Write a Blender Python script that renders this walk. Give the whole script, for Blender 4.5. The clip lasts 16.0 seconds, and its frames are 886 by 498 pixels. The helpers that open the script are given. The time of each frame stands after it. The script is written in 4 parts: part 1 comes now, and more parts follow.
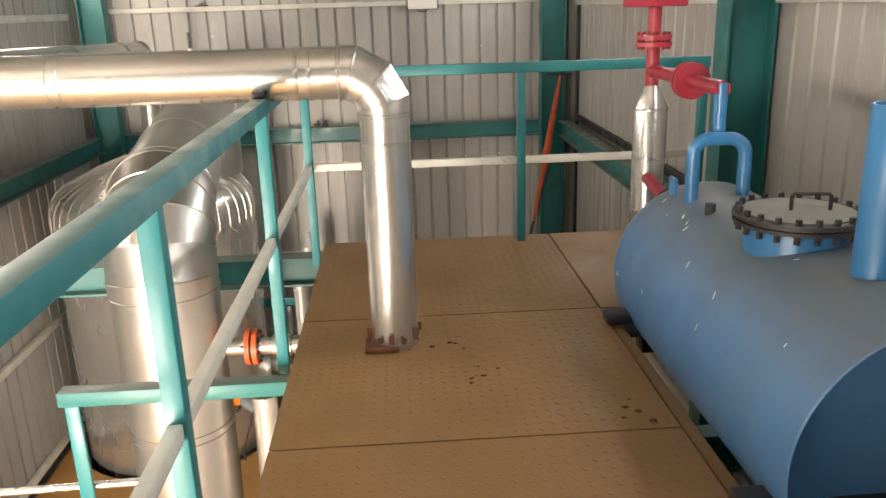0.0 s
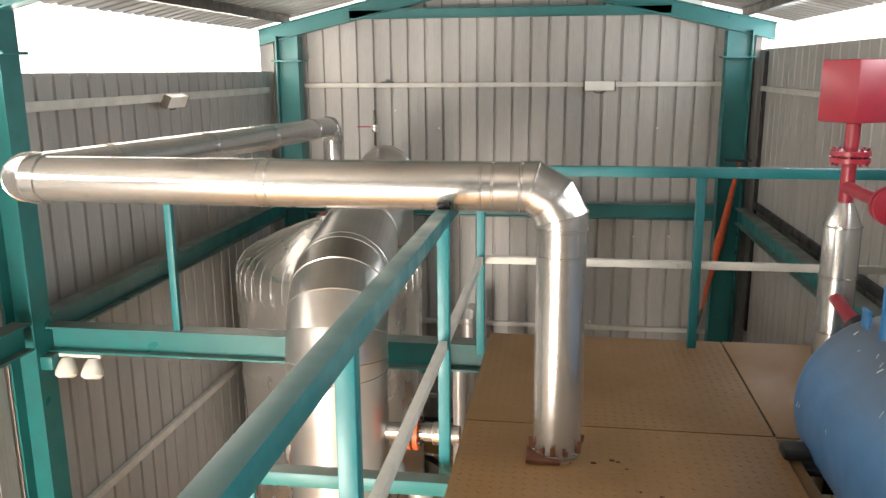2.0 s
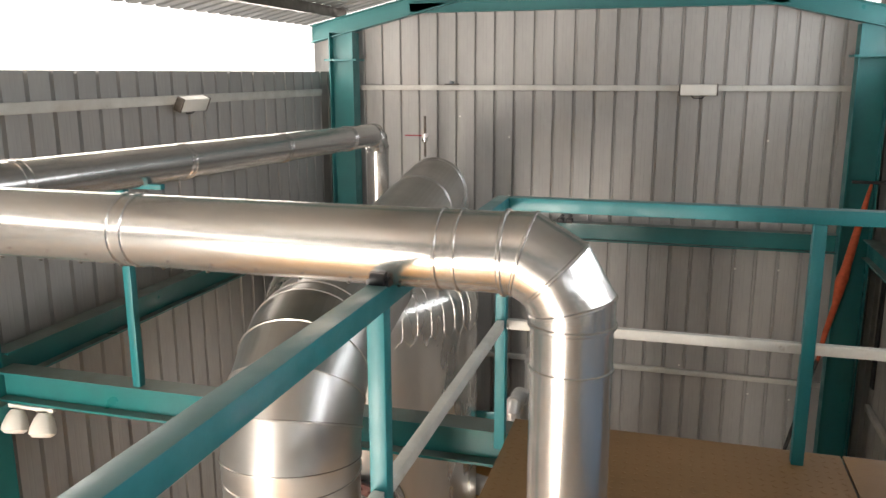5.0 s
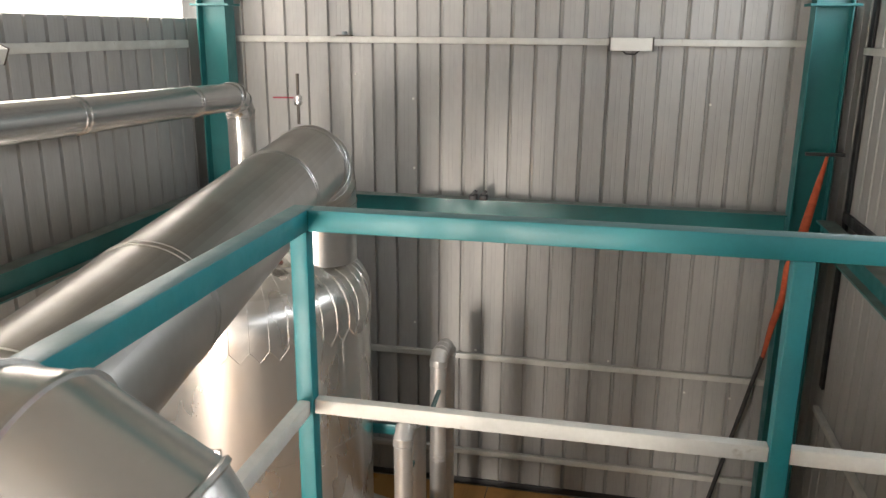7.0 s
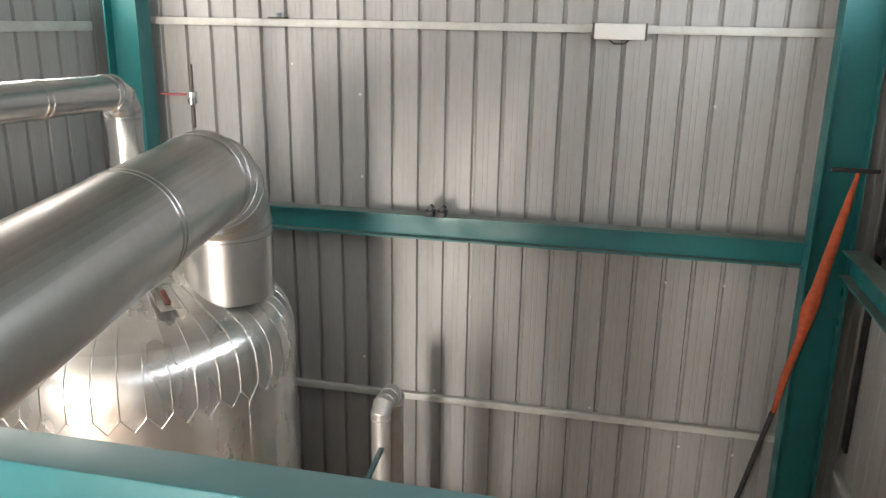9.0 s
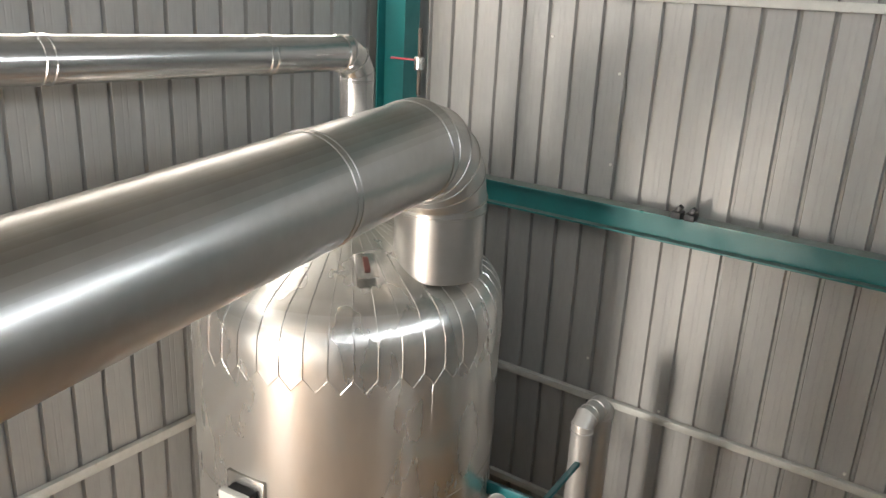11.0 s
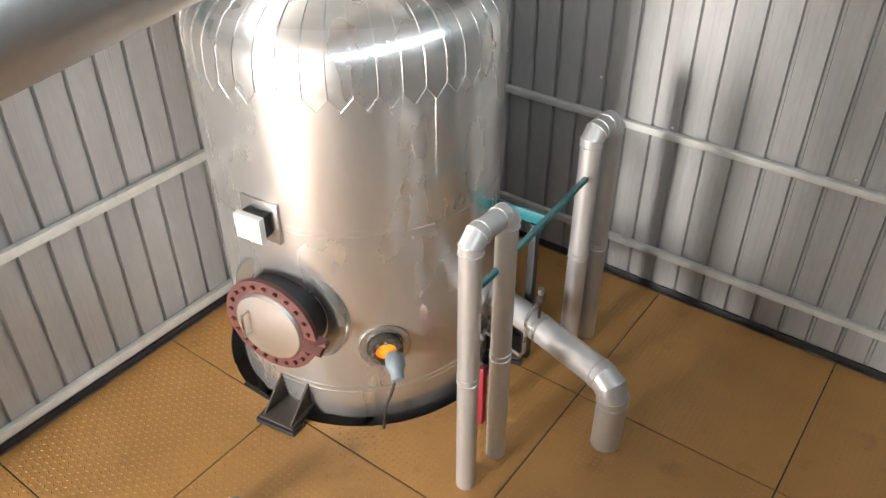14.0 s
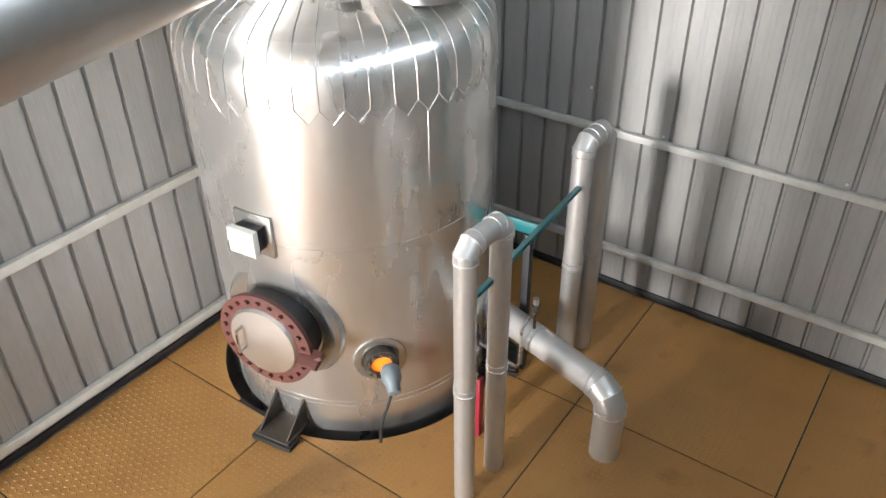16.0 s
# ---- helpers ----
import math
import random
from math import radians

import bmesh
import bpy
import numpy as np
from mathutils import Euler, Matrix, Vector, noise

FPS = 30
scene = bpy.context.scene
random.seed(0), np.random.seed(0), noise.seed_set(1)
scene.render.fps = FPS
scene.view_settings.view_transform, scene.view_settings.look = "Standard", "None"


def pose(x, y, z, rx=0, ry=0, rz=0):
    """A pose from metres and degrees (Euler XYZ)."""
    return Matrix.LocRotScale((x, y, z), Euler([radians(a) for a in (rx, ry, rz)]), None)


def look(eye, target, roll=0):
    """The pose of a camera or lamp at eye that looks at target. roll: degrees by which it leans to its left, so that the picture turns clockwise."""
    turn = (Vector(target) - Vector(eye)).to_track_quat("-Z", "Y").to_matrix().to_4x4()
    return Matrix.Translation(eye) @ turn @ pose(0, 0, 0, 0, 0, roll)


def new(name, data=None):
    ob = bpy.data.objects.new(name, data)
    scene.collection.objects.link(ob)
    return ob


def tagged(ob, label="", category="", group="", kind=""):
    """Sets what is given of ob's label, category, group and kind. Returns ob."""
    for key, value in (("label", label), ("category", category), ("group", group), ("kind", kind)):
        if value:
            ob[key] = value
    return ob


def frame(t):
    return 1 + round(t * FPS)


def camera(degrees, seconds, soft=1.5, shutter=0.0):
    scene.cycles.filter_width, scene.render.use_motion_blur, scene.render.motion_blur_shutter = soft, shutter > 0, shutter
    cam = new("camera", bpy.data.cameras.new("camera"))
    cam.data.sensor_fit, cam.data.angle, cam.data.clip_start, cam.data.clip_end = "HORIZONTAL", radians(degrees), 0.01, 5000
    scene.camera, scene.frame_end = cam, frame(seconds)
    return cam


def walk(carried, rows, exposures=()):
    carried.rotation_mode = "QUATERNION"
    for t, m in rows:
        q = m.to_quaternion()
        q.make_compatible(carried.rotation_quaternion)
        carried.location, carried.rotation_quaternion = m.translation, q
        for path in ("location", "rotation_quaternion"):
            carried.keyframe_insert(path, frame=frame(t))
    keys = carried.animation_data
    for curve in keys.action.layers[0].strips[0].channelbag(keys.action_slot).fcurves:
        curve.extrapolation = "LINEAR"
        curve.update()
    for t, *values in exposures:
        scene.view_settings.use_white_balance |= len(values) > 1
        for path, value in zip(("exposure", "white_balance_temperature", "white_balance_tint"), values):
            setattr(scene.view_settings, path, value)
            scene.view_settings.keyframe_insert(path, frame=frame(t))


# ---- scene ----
cam = camera(58.2, 16.0)
PATH = [
    (0, (-0.216, -0.184, 1.435), (-0.112, 1.725, 0.849), -1.7),
    (0.5, (-0.223, -0.177, 1.463), (-0.239, 1.744, 0.906), -1.4),
    (1, (-0.246, -0.175, 1.529), (-0.373, 1.751, 1.005), -1.4),
    (1.5, (-0.265, -0.18, 1.59), (-0.484, 1.747, 1.103), -1.0),
    (2, (-0.275, -0.177, 1.662), (-0.562, 1.753, 1.223), -0.4),
    (2.5, (-0.186, -0.133, 1.681), (-0.539, 1.794, 1.274), -0.1),
    (3, (-0.132, 0.03, 1.67), (-0.53, 1.951, 1.282), 0.1),
    (5.5, (0.033, 1.539, 1.619), (-0.516, 3.407, 1.165), -0.3),
    (6, (0.111, 1.899, 1.597), (-0.42, 3.766, 1.114), -0.2),
    (6.5, (0.109, 2.257, 1.558), (-0.361, 4.134, 1.051), 0.1),
    (7, (0.07, 2.613, 1.568), (-0.329, 4.499, 1.037), 0.4),
    (7.5, (0.175, 2.983, 1.55), (-0.199, 4.871, 1.009), 0.8),
    (8, (0.208, 3.332, 1.551), (-0.122, 5.227, 1.004), 1.1),
    (10.3, (0.401, 4.521, 1.505), (-0.417, 6.246, 0.911), 1.9),
    (10.5, (0.439, 4.555, 1.511), (-0.471, 6.232, 0.913), 2.3),
    (11, (0.55, 4.635, 1.493), (-0.529, 6.196, 0.859), 2.9),
    (11.5, (0.599, 4.67, 1.478), (-0.557, 6.134, 0.757), 3.0),
    (12, (0.623, 4.682, 1.417), (-0.541, 6.09, 0.602), 2.4),
    (12.5, (0.641, 4.688, 1.37), (-0.485, 6.066, 0.457), 1.5),
    (13, (0.644, 4.686, 1.338), (-0.418, 6.042, 0.322), 0.6),
    (13.5, (0.66, 4.693, 1.288), (-0.342, 6.024, 0.182), 0.2),
    (14, (0.677, 4.706, 1.251), (-0.28, 6.008, 0.073), -0.2),
    (14.5, (0.674, 4.715, 1.23), (-0.254, 6.009, 0.021), -0.3),
    (15, (0.68, 4.697, 1.212), (-0.238, 6.001, 0.005), -0.4),
    (15.5, (0.68, 4.683, 1.201), (-0.245, 6.006, 0.019), -0.6),
    (16, (0.68, 4.683, 1.212), (-0.277, 6.017, 0.07), -0.8),
]
EXPOSURES = [(0, 0.0, 7900, 15), (1.5, -0.2, 7500, 14), (2.5, -0.3, 7100, 14), (6, -0.5, 7100, 15), (8, 0.12, 6900, 12), (10.5, 0.05, 6700, 12), (11.5, 0.12, 7100, 11), (12.5, 0.42, 7200, 12), (13.5, 0.68, 6600, 12), (14.5, 0.72, 6400, 13), (16, 0.70, 6200, 11)]
walk(cam, [(t, look(eye, target, roll)) for t, eye, target, roll in PATH], EXPOSURES)


# ---- world, daylight and lamps in the real openings ----
world = bpy.data.worlds.new("sky")
scene.world = world
world.use_nodes = True
wn = world.node_tree.nodes
sky = wn.new("ShaderNodeTexSky")
sky.sky_type = "NISHITA"
sky.sun_disc = False
sky.sun_elevation, sky.sun_rotation = radians(54), radians(59)
wn["Background"].inputs["Strength"].default_value = 0.15
world.node_tree.links.new(sky.outputs[0], wn["Background"].inputs[0])

sun = new("sun", bpy.data.lights.new("sun", "SUN"))
sun.data.energy, sun.data.angle, sun.data.color = 2.5, radians(0.5), (1, 0.95, 0.86)
sun.matrix_basis = look((0, 0, 0), (-0.5, -0.3, -0.81))

XL, XR, YB, YF = -4.12, 2.12, 10.36, -3.2
ZF, ZLW, ZRW, ZE, ZR = -3.29, 1.66, 1.88, 2.17, 2.90
XC = (XL + XR) / 2


def window_light(name, eye, target, w, h, watts, colour):
    ob = new(name, bpy.data.lights.new(name, "AREA"))
    ob.data.shape, ob.data.size, ob.data.size_y = "RECTANGLE", w, h
    ob.data.energy, ob.data.color = watts, colour
    ob.matrix_basis = look(eye, target)
    return ob


window_light("daylight_west", (XL - 0.14, 3.5, 1.92), (0, 3.5, 1.5), 13.0, 0.46, 235, (1.0, 0.98, 0.95))
window_light("daylight_east", (XR + 0.14, 3.5, 2.03), (0, 3.5, 1.5), 13.0, 0.26, 235, (0.78, 0.89, 1.0))
window_light("daylight_door", (-3.25, YF - 0.1, -1.45), (-3.3, 1.2, -2.9), 1.45, 3.0, 1450, (1.0, 0.96, 0.91))


# bright overcast distance beyond the open strips
for bx, bn in ((XL - 4.0, "backdrop"), (XR + 4.0, "backdrop")):
    bme = bpy.data.meshes.new(bn)
    bme.from_pydata([(bx, -30, -1), (bx, 40, -1), (bx, 40, 9), (bx, -30, 9)], [], [(0, 1, 2, 3)])
    bmt = bpy.data.materials.new("bright_sky_haze")
    bmt.use_nodes = True
    bp_ = bmt.node_tree.nodes["Principled BSDF"]
    bp_.inputs["Emission Color"].default_value = (1.0, 0.98, 0.95, 1)
    bp_.inputs["Emission Strength"].default_value = 2.0
    bme.materials.append(bmt)
    tagged(new(bn, bme), "bright white hazy sky beyond the open strip", "sky", kind="structure")

# ---- materials ----
def mat(name, base, rough=0.5, metal=0.0, second=None, scale=6.0, amount=0.5, bump=0.1, fine=60.0, stretch=(1, 1, 1), rvar=0.15, dirt=None, dirt_at=0.62, piece=0.0, dust=None, dust_most=0.8):
    m = bpy.data.materials.new(name)
    m.use_nodes = True
    n, l = m.node_tree.nodes, m.node_tree.links
    p = n["Principled BSDF"]
    co = n.new("ShaderNodeTexCoord")
    mp = n.new("ShaderNodeMapping")
    mp.inputs["Scale"].default_value = stretch
    l.new(co.outputs["Object"], mp.inputs[0])
    big = n.new("ShaderNodeTexNoise")
    big.inputs["Scale"].default_value, big.inputs["Detail"].default_value = scale, 6
    l.new(mp.outputs[0], big.inputs["Vector"])
    small = n.new("ShaderNodeTexNoise")
    small.inputs["Scale"].default_value, small.inputs["Detail"].default_value = fine, 4
    l.new(mp.outputs[0], small.inputs["Vector"])
    ramp = n.new("ShaderNodeMapRange")
    ramp.inputs[1].default_value, ramp.inputs[2].default_value = 0.3, 0.7
    ramp.inputs[4].default_value = amount
    l.new(big.outputs[0], ramp.inputs[0])
    mix = n.new("ShaderNodeMix")
    mix.data_type = "RGBA"
    mix.inputs[6].default_value = (*base, 1)
    mix.inputs[7].default_value = (*(second or tuple(c * 0.75 for c in base)), 1)
    l.new(ramp.outputs[0], mix.inputs[0])
    col = mix.outputs[2]
    grain = n.new("ShaderNodeMix")
    grain.data_type, grain.blend_type = "RGBA", "OVERLAY"
    grain.inputs[0].default_value = 0.09
    l.new(col, grain.inputs[6])
    l.new(small.outputs[0], grain.inputs[7])
    col = grain.outputs[2]
    if dirt:
        dn = n.new("ShaderNodeTexNoise")
        dn.inputs["Scale"].default_value, dn.inputs["Detail"].default_value = scale * 2.3, 8
        l.new(co.outputs["Object"], dn.inputs["Vector"])
        dr = n.new("ShaderNodeMapRange")
        dr.inputs[1].default_value, dr.inputs[2].default_value = dirt_at, dirt_at + 0.12
        l.new(dn.outputs[0], dr.inputs[0])
        dm = n.new("ShaderNodeMix")
        dm.data_type = "RGBA"
        dm.inputs[7].default_value = (*dirt, 1)
        l.new(dr.outputs[0], dm.inputs[0])
        l.new(col, dm.inputs[6])
        col = dm.outputs[2]
    if dust:
        geo = n.new("ShaderNodeNewGeometry")
        sep = n.new("ShaderNodeSeparateXYZ")
        l.new(geo.outputs["True Normal"], sep.inputs[0])
        settle = n.new("ShaderNodeMapRange")
        settle.inputs[1].default_value, settle.inputs[2].default_value, settle.inputs[4].default_value = 0.45, 1.0, dust_most
        l.new(sep.outputs[2], settle.inputs[0])
        patch = n.new("ShaderNodeMapRange")
        patch.inputs[1].default_value, patch.inputs[2].default_value, patch.inputs[3].default_value = 0.2, 0.6, 0.75
        l.new(big.outputs[0], patch.inputs[0])
        cover = n.new("ShaderNodeMath")
        cover.operation = "MULTIPLY"
        l.new(settle.outputs[0], cover.inputs[0])
        l.new(patch.outputs[0], cover.inputs[1])
        um = n.new("ShaderNodeMix")
        um.data_type = "RGBA"
        um.inputs[7].default_value = (*dust, 1)
        l.new(cover.outputs[0], um.inputs[0])
        l.new(col, um.inputs[6])
        col = um.outputs[2]
    if piece:
        info = n.new("ShaderNodeObjectInfo")
        pr = n.new("ShaderNodeMapRange")
        pr.inputs[3].default_value, pr.inputs[4].default_value = 1 - piece, 1 + piece
        l.new(info.outputs["Random"], pr.inputs[0])
        pm = n.new("ShaderNodeMix")
        pm.data_type, pm.blend_type = "RGBA", "MULTIPLY"
        pm.inputs[0].default_value = 1
        l.new(col, pm.inputs[6])
        l.new(pr.outputs[0], pm.inputs[7])
        col = pm.outputs[2]
    l.new(col, p.inputs["Base Color"])
    rr = n.new("ShaderNodeMapRange")
    rr.inputs[1].default_value, rr.inputs[2].default_value = 0.3, 0.7
    rr.inputs[3].default_value, rr.inputs[4].default_value = max(0.03, rough - rvar), min(1, rough + rvar)
    l.new(big.outputs[0], rr.inputs[0])
    l.new(rr.outputs[0], p.inputs["Roughness"])
    p.inputs["Metallic"].default_value = metal
    if bump:
        add = n.new("ShaderNodeMath")
        add.operation = "MULTIPLY_ADD"
        add.inputs[1].default_value = 0.12
        l.new(small.outputs[0], add.inputs[0])
        l.new(big.outputs[0], add.inputs[2])
        b = n.new("ShaderNodeBump")
        b.inputs["Strength"].default_value, b.inputs["Distance"].default_value = bump, 0.02
        l.new(add.outputs[0], b.inputs["Height"])
        l.new(b.outputs[0], p.inputs["Normal"])
    return m


M_SHEET = mat("galvanised_cladding", (0.40, 0.395, 0.38), 0.55, 0.2, (0.32, 0.315, 0.30), 2.2, 0.7, 0.05, 30, (1, 1, 0.25), 0.1, piece=0.07)
M_ROOF = mat("roof_sheet", (0.52, 0.53, 0.52), 0.45, 0.4, None, 2.0, 0.6, 0.05, 30)
M_TEAL = mat("teal_paint", (0.006, 0.15, 0.150), 0.42, 0.0, (0.010, 0.12, 0.125), 5, 0.7, 0.06, 90, dust=(0.17, 0.17, 0.145), dust_most=0.8)
M_RAIL = mat("rail_teal_paint", (0.004, 0.165, 0.185), 0.46, 0.0, (0.007, 0.135, 0.15), 7, 0.6, 0.05, 90, dust=(0.16, 0.21, 0.20), dust_most=0.55)
M_PALE = mat("pale_primer", (0.58, 0.58, 0.54), 0.55, 0.0, (0.46, 0.45, 0.41), 8, 0.7, 0.06, 90, dirt=(0.3, 0.25, 0.19), dirt_at=0.68)
M_ALU = mat("aluminium_jacket", (0.54, 0.535, 0.52), 0.24, 0.85, (0.48, 0.475, 0.46), 2.5, 0.5, 0.008, 25, rvar=0.02, dust=(0.33, 0.30, 0.25), dust_most=0.6)
M_VES = mat("vessel_jacket", (0.80, 0.79, 0.77), 0.28, 0.88, (0.66, 0.65, 0.62), 2.6, 0.7, 0.085, 16, (1, 1, 0.35), rvar=0.03, dust=(0.40, 0.36, 0.29), dust_most=0.6)
M_DUCT = mat("duct_jacket", (0.58, 0.575, 0.56), 0.32, 0.9, (0.50, 0.49, 0.47), 2.2, 0.6, 0.02, 16, rvar=0.03, dust=(0.20, 0.175, 0.14), dust_most=0.9)
M_PIPE = mat("pipe_jacket", (0.66, 0.65, 0.635), 0.36, 0.65, (0.57, 0.56, 0.54), 3.0, 0.6, 0.015, 20, rvar=0.04)
# one floor paint in two tones: lit below, darkened for shade on the platform
M_PLATE = mat("ochre_floor_paint_lit", (0.50, 0.265, 0.080), 0.42, 0.0, (0.41, 0.215, 0.07), 1.6, 0.9, 0.08, 70, dirt=(0.36, 0.185, 0.058), dirt_at=0.60, piece=0.10)
M_UPLATE = mat("ochre_floor_paint_shaded", (0.27, 0.145, 0.055), 0.5, 0.0, (0.21, 0.115, 0.045), 1.6, 0.9, 0.08, 70, dirt=(0.17, 0.085, 0.03), dirt_at=0.68, piece=0.06)
M_BLUE = mat("blue_tank_paint", (0.045, 0.16, 0.34), 0.42, 0.0, (0.06, 0.15, 0.28), 3, 0.8, 0.05, 60, dirt=(0.12, 0.17, 0.22), dirt_at=0.70, dust=(0.17, 0.165, 0.15), dust_most=0.85)
M_BLUE2 = mat("bright_blue_paint", (0.02, 0.16, 0.36), 0.4, 0.0, None, 5, 0.6, 0.05, 60)
M_DUST = mat("dusty_cover_paint", (0.22, 0.21, 0.18), 0.7, 0.0, (0.15, 0.16, 0.16), 6, 0.8, 0.06, 70)
M_RED = mat("red_paint", (0.30, 0.018, 0.036), 0.42, 0.0, (0.23, 0.015, 0.03), 6, 0.7, 0.04, 70)
M_ORANGE = mat("orange_paint", (0.65, 0.11, 0.03), 0.5, 0.0, (0.45, 0.08, 0.03), 9, 0.8, 0.06, 70)
M_STRAP = mat("orange_fabric", (0.62, 0.12, 0.05), 0.9, 0.0, (0.4, 0.08, 0.04), 20, 0.8, 0.4, 120)
M_RUST = mat("rusty_steel", (0.16, 0.055, 0.025), 0.8, 0.1, (0.09, 0.035, 0.02), 18, 0.9, 0.3, 120)
M_OXIDE = mat("red_oxide_primer", (0.13, 0.045, 0.035), 0.55, 0.0, (0.09, 0.035, 0.03), 8, 0.8, 0.06, 70)
M_BLACK = mat("black_paint", (0.02, 0.02, 0.022), 0.5, 0.0, None, 8, 0.5, 0.05, 60)
M_DARKST = mat("dark_steel", (0.10, 0.085, 0.07), 0.5, 0.6, None, 10, 0.7, 0.1, 60)
M_STEEL = mat("bright_steel", (0.66, 0.65, 0.63), 0.3, 1.0, None, 10, 0.6, 0.05, 60)
M_WHITE = mat("white_plastic", (0.74, 0.73, 0.68), 0.4, 0.0, (0.66, 0.65, 0.6), 7, 0.6, 0.02, 60)
M_COVER = mat("polished_cover", (0.82, 0.81, 0.79), 0.36, 1.0, None, 3, 0.15, 0.0, 40, rvar=0.04)
M_GREY = mat("grey_lamp_casting", (0.23, 0.27, 0.29), 0.5, 0.2, None, 9, 0.6, 0.05, 60)
M_AMBER = mat("amber_glass", (0.85, 0.22, 0.01), 0.15, 0.0, None, 9, 0.4, 0.0, 60)
M_CABLE = mat("black_cable", (0.03, 0.03, 0.03), 0.6, 0.0, None, 20, 0.4, 0.02, 60)
M_GROUND = mat("concrete_ground", (0.30, 0.28, 0.25), 0.85, 0.0, (0.24, 0.22, 0.2), 0.8, 0.8, 0.1, 30)
M_SIGHT = bpy.data.materials.new("lamp_glow")
M_SIGHT.use_nodes = True
M_SIGHT.node_tree.nodes["Principled BSDF"].inputs["Base Color"].default_value = (0.9, 0.25, 0.02, 1)
M_SIGHT.node_tree.nodes["Principled BSDF"].inputs["Emission Color"].default_value = (1, 0.22, 0.01, 1)
M_SIGHT.node_tree.nodes["Principled BSDF"].inputs["Emission Strength"].default_value = 0.5


# ---- building helpers ----
def base_of(ob):
    while ob.parent:
        ob = ob.parent
    return ob.location


def part(name, bm, material, parent, label="", smooth=28):
    me = bpy.data.meshes.new(name)
    if parent is not None:
        bmesh.ops.translate(bm, verts=bm.verts, vec=-base_of(parent))
    bm.to_mesh(me)
    bm.free()
    if smooth:
        me.polygons.foreach_set("use_smooth", [True] * len(me.polygons))
        me.set_sharp_from_angle(angle=radians(smooth))
    me.materials.append(material)
    ob = new(name, me)
    if parent is not None:
        ob.parent = parent
    if label:
        tagged(ob, label)
    return ob


def thing(name, at, label, category, group="", kind=""):
    ob = new(name)
    ob.location = at
    ob.empty_display_size = 0.1
    return tagged(ob, label, category, group, kind)


def box(bm, a, b, bevel=0.0):
    lo, hi = [min(p, q) for p, q in zip(a, b)], [max(p, q) for p, q in zip(a, b)]
    m = Matrix.LocRotScale([(p + q) / 2 for p, q in zip(lo, hi)], None, [q - p for p, q in zip(lo, hi)])
    r = bmesh.ops.create_cube(bm, size=1, matrix=m)
    if bevel:
        es = list({e for v in r["verts"] for e in v.link_edges})
        bmesh.ops.bevel(bm, geom=es, offset=bevel, segments=2, affect="EDGES", profile=0.5)
    return bm


def axes(d):
    d = Vector(d).normalized()
    up = Vector((0, 0, 1)) if abs(d.z) < 0.95 else Vector((0, 1, 0))
    s = d.cross(up).normalized()
    return d, s, s.cross(d).normalized()


def bar(bm, a, b, w, h, bevel=0.004):
    """A box section from a to b, w wide and h high."""
    a, b = Vector(a), Vector(b)
    d, s, u = axes(b - a)
    m = Matrix((s, d, u)).transposed().to_4x4()
    m.translation = (a + b) / 2
    r = bmesh.ops.create_cube(bm, size=1, matrix=m @ Matrix.Diagonal((w, (b - a).length, h, 1)))
    if bevel:
        es = list({e for v in r["verts"] for e in v.link_edges})
        bmesh.ops.bevel(bm, geom=es, offset=bevel, segments=2, affect="EDGES", profile=0.5)
    return bm


def sweep(bm, pts, r, seg=32, caps=True):
    """A round tube along pts, mitred at each bend."""
    pts = [Vector(p) for p in pts]
    pts = [p for i, p in enumerate(pts) if i == 0 or (p - pts[i - 1]).length > 1e-5]
    d0 = (pts[1] - pts[0]).normalized()
    _, s, u = axes(d0)
    ring0 = [pts[0] + r * (math.cos(a) * s + math.sin(a) * u) for a in (2 * math.pi * k / seg for k in range(seg))]
    rings = [[bm.verts.new(p) for p in ring0]]
    for i in range(1, len(pts)):
        d = (pts[i] - pts[i - 1]).normalized()
        n = d if i == len(pts) - 1 else (d + (pts[i + 1] - pts[i]).normalized()).normalized()
        ring = []
        for v in rings[-1]:
            k = (pts[i] - v.co).dot(n) / d.dot(n)
            ring.append(bm.verts.new(v.co + d * k))
        for k in range(seg):
            bm.faces.new((rings[-1][k], rings[-1][(k + 1) % seg], ring[(k + 1) % seg], ring[k]))
        rings.append(ring)
    if caps:
        bm.faces.new(rings[0][::-1])
        bm.faces.new(rings[-1])
    bmesh.ops.recalc_face_normals(bm, faces=bm.faces)
    return bm


def rod(bm, a, b, r, seg=20):
    return sweep(bm, [a, b], r, seg)


def ring_bead(bm, c, d, r, t=0.006, seg=40):
    """A raised bead round a pipe of radius r at c."""
    c = Vector(c)
    d, s, u = axes(d)
    rows = []
    for off, rr in ((-t * 1.3, r - 0.002), (-t * 0.6, r + t * 0.8), (t * 0.6, r + t * 0.8), (t * 1.3, r - 0.002)):
        rows.append([bm.verts.new(c + d * off + rr * (math.cos(2 * math.pi * k / seg) * s + math.sin(2 * math.pi * k / seg) * u)) for k in range(seg)])
    for q in range(4):
        p0, p1 = rows[q], rows[(q + 1) % 4]
        for k in range(seg):
            bm.faces.new((p0[k], p0[(k + 1) % seg], p1[(k + 1) % seg], p1[k]))
    bmesh.ops.recalc_face_normals(bm, faces=bm.faces)
    return bm


def bead(own, c, d, r, t, seg, material):
    return part("seam_band", ring_bead(bmesh.new(), c, d, r, t, seg), material, own)


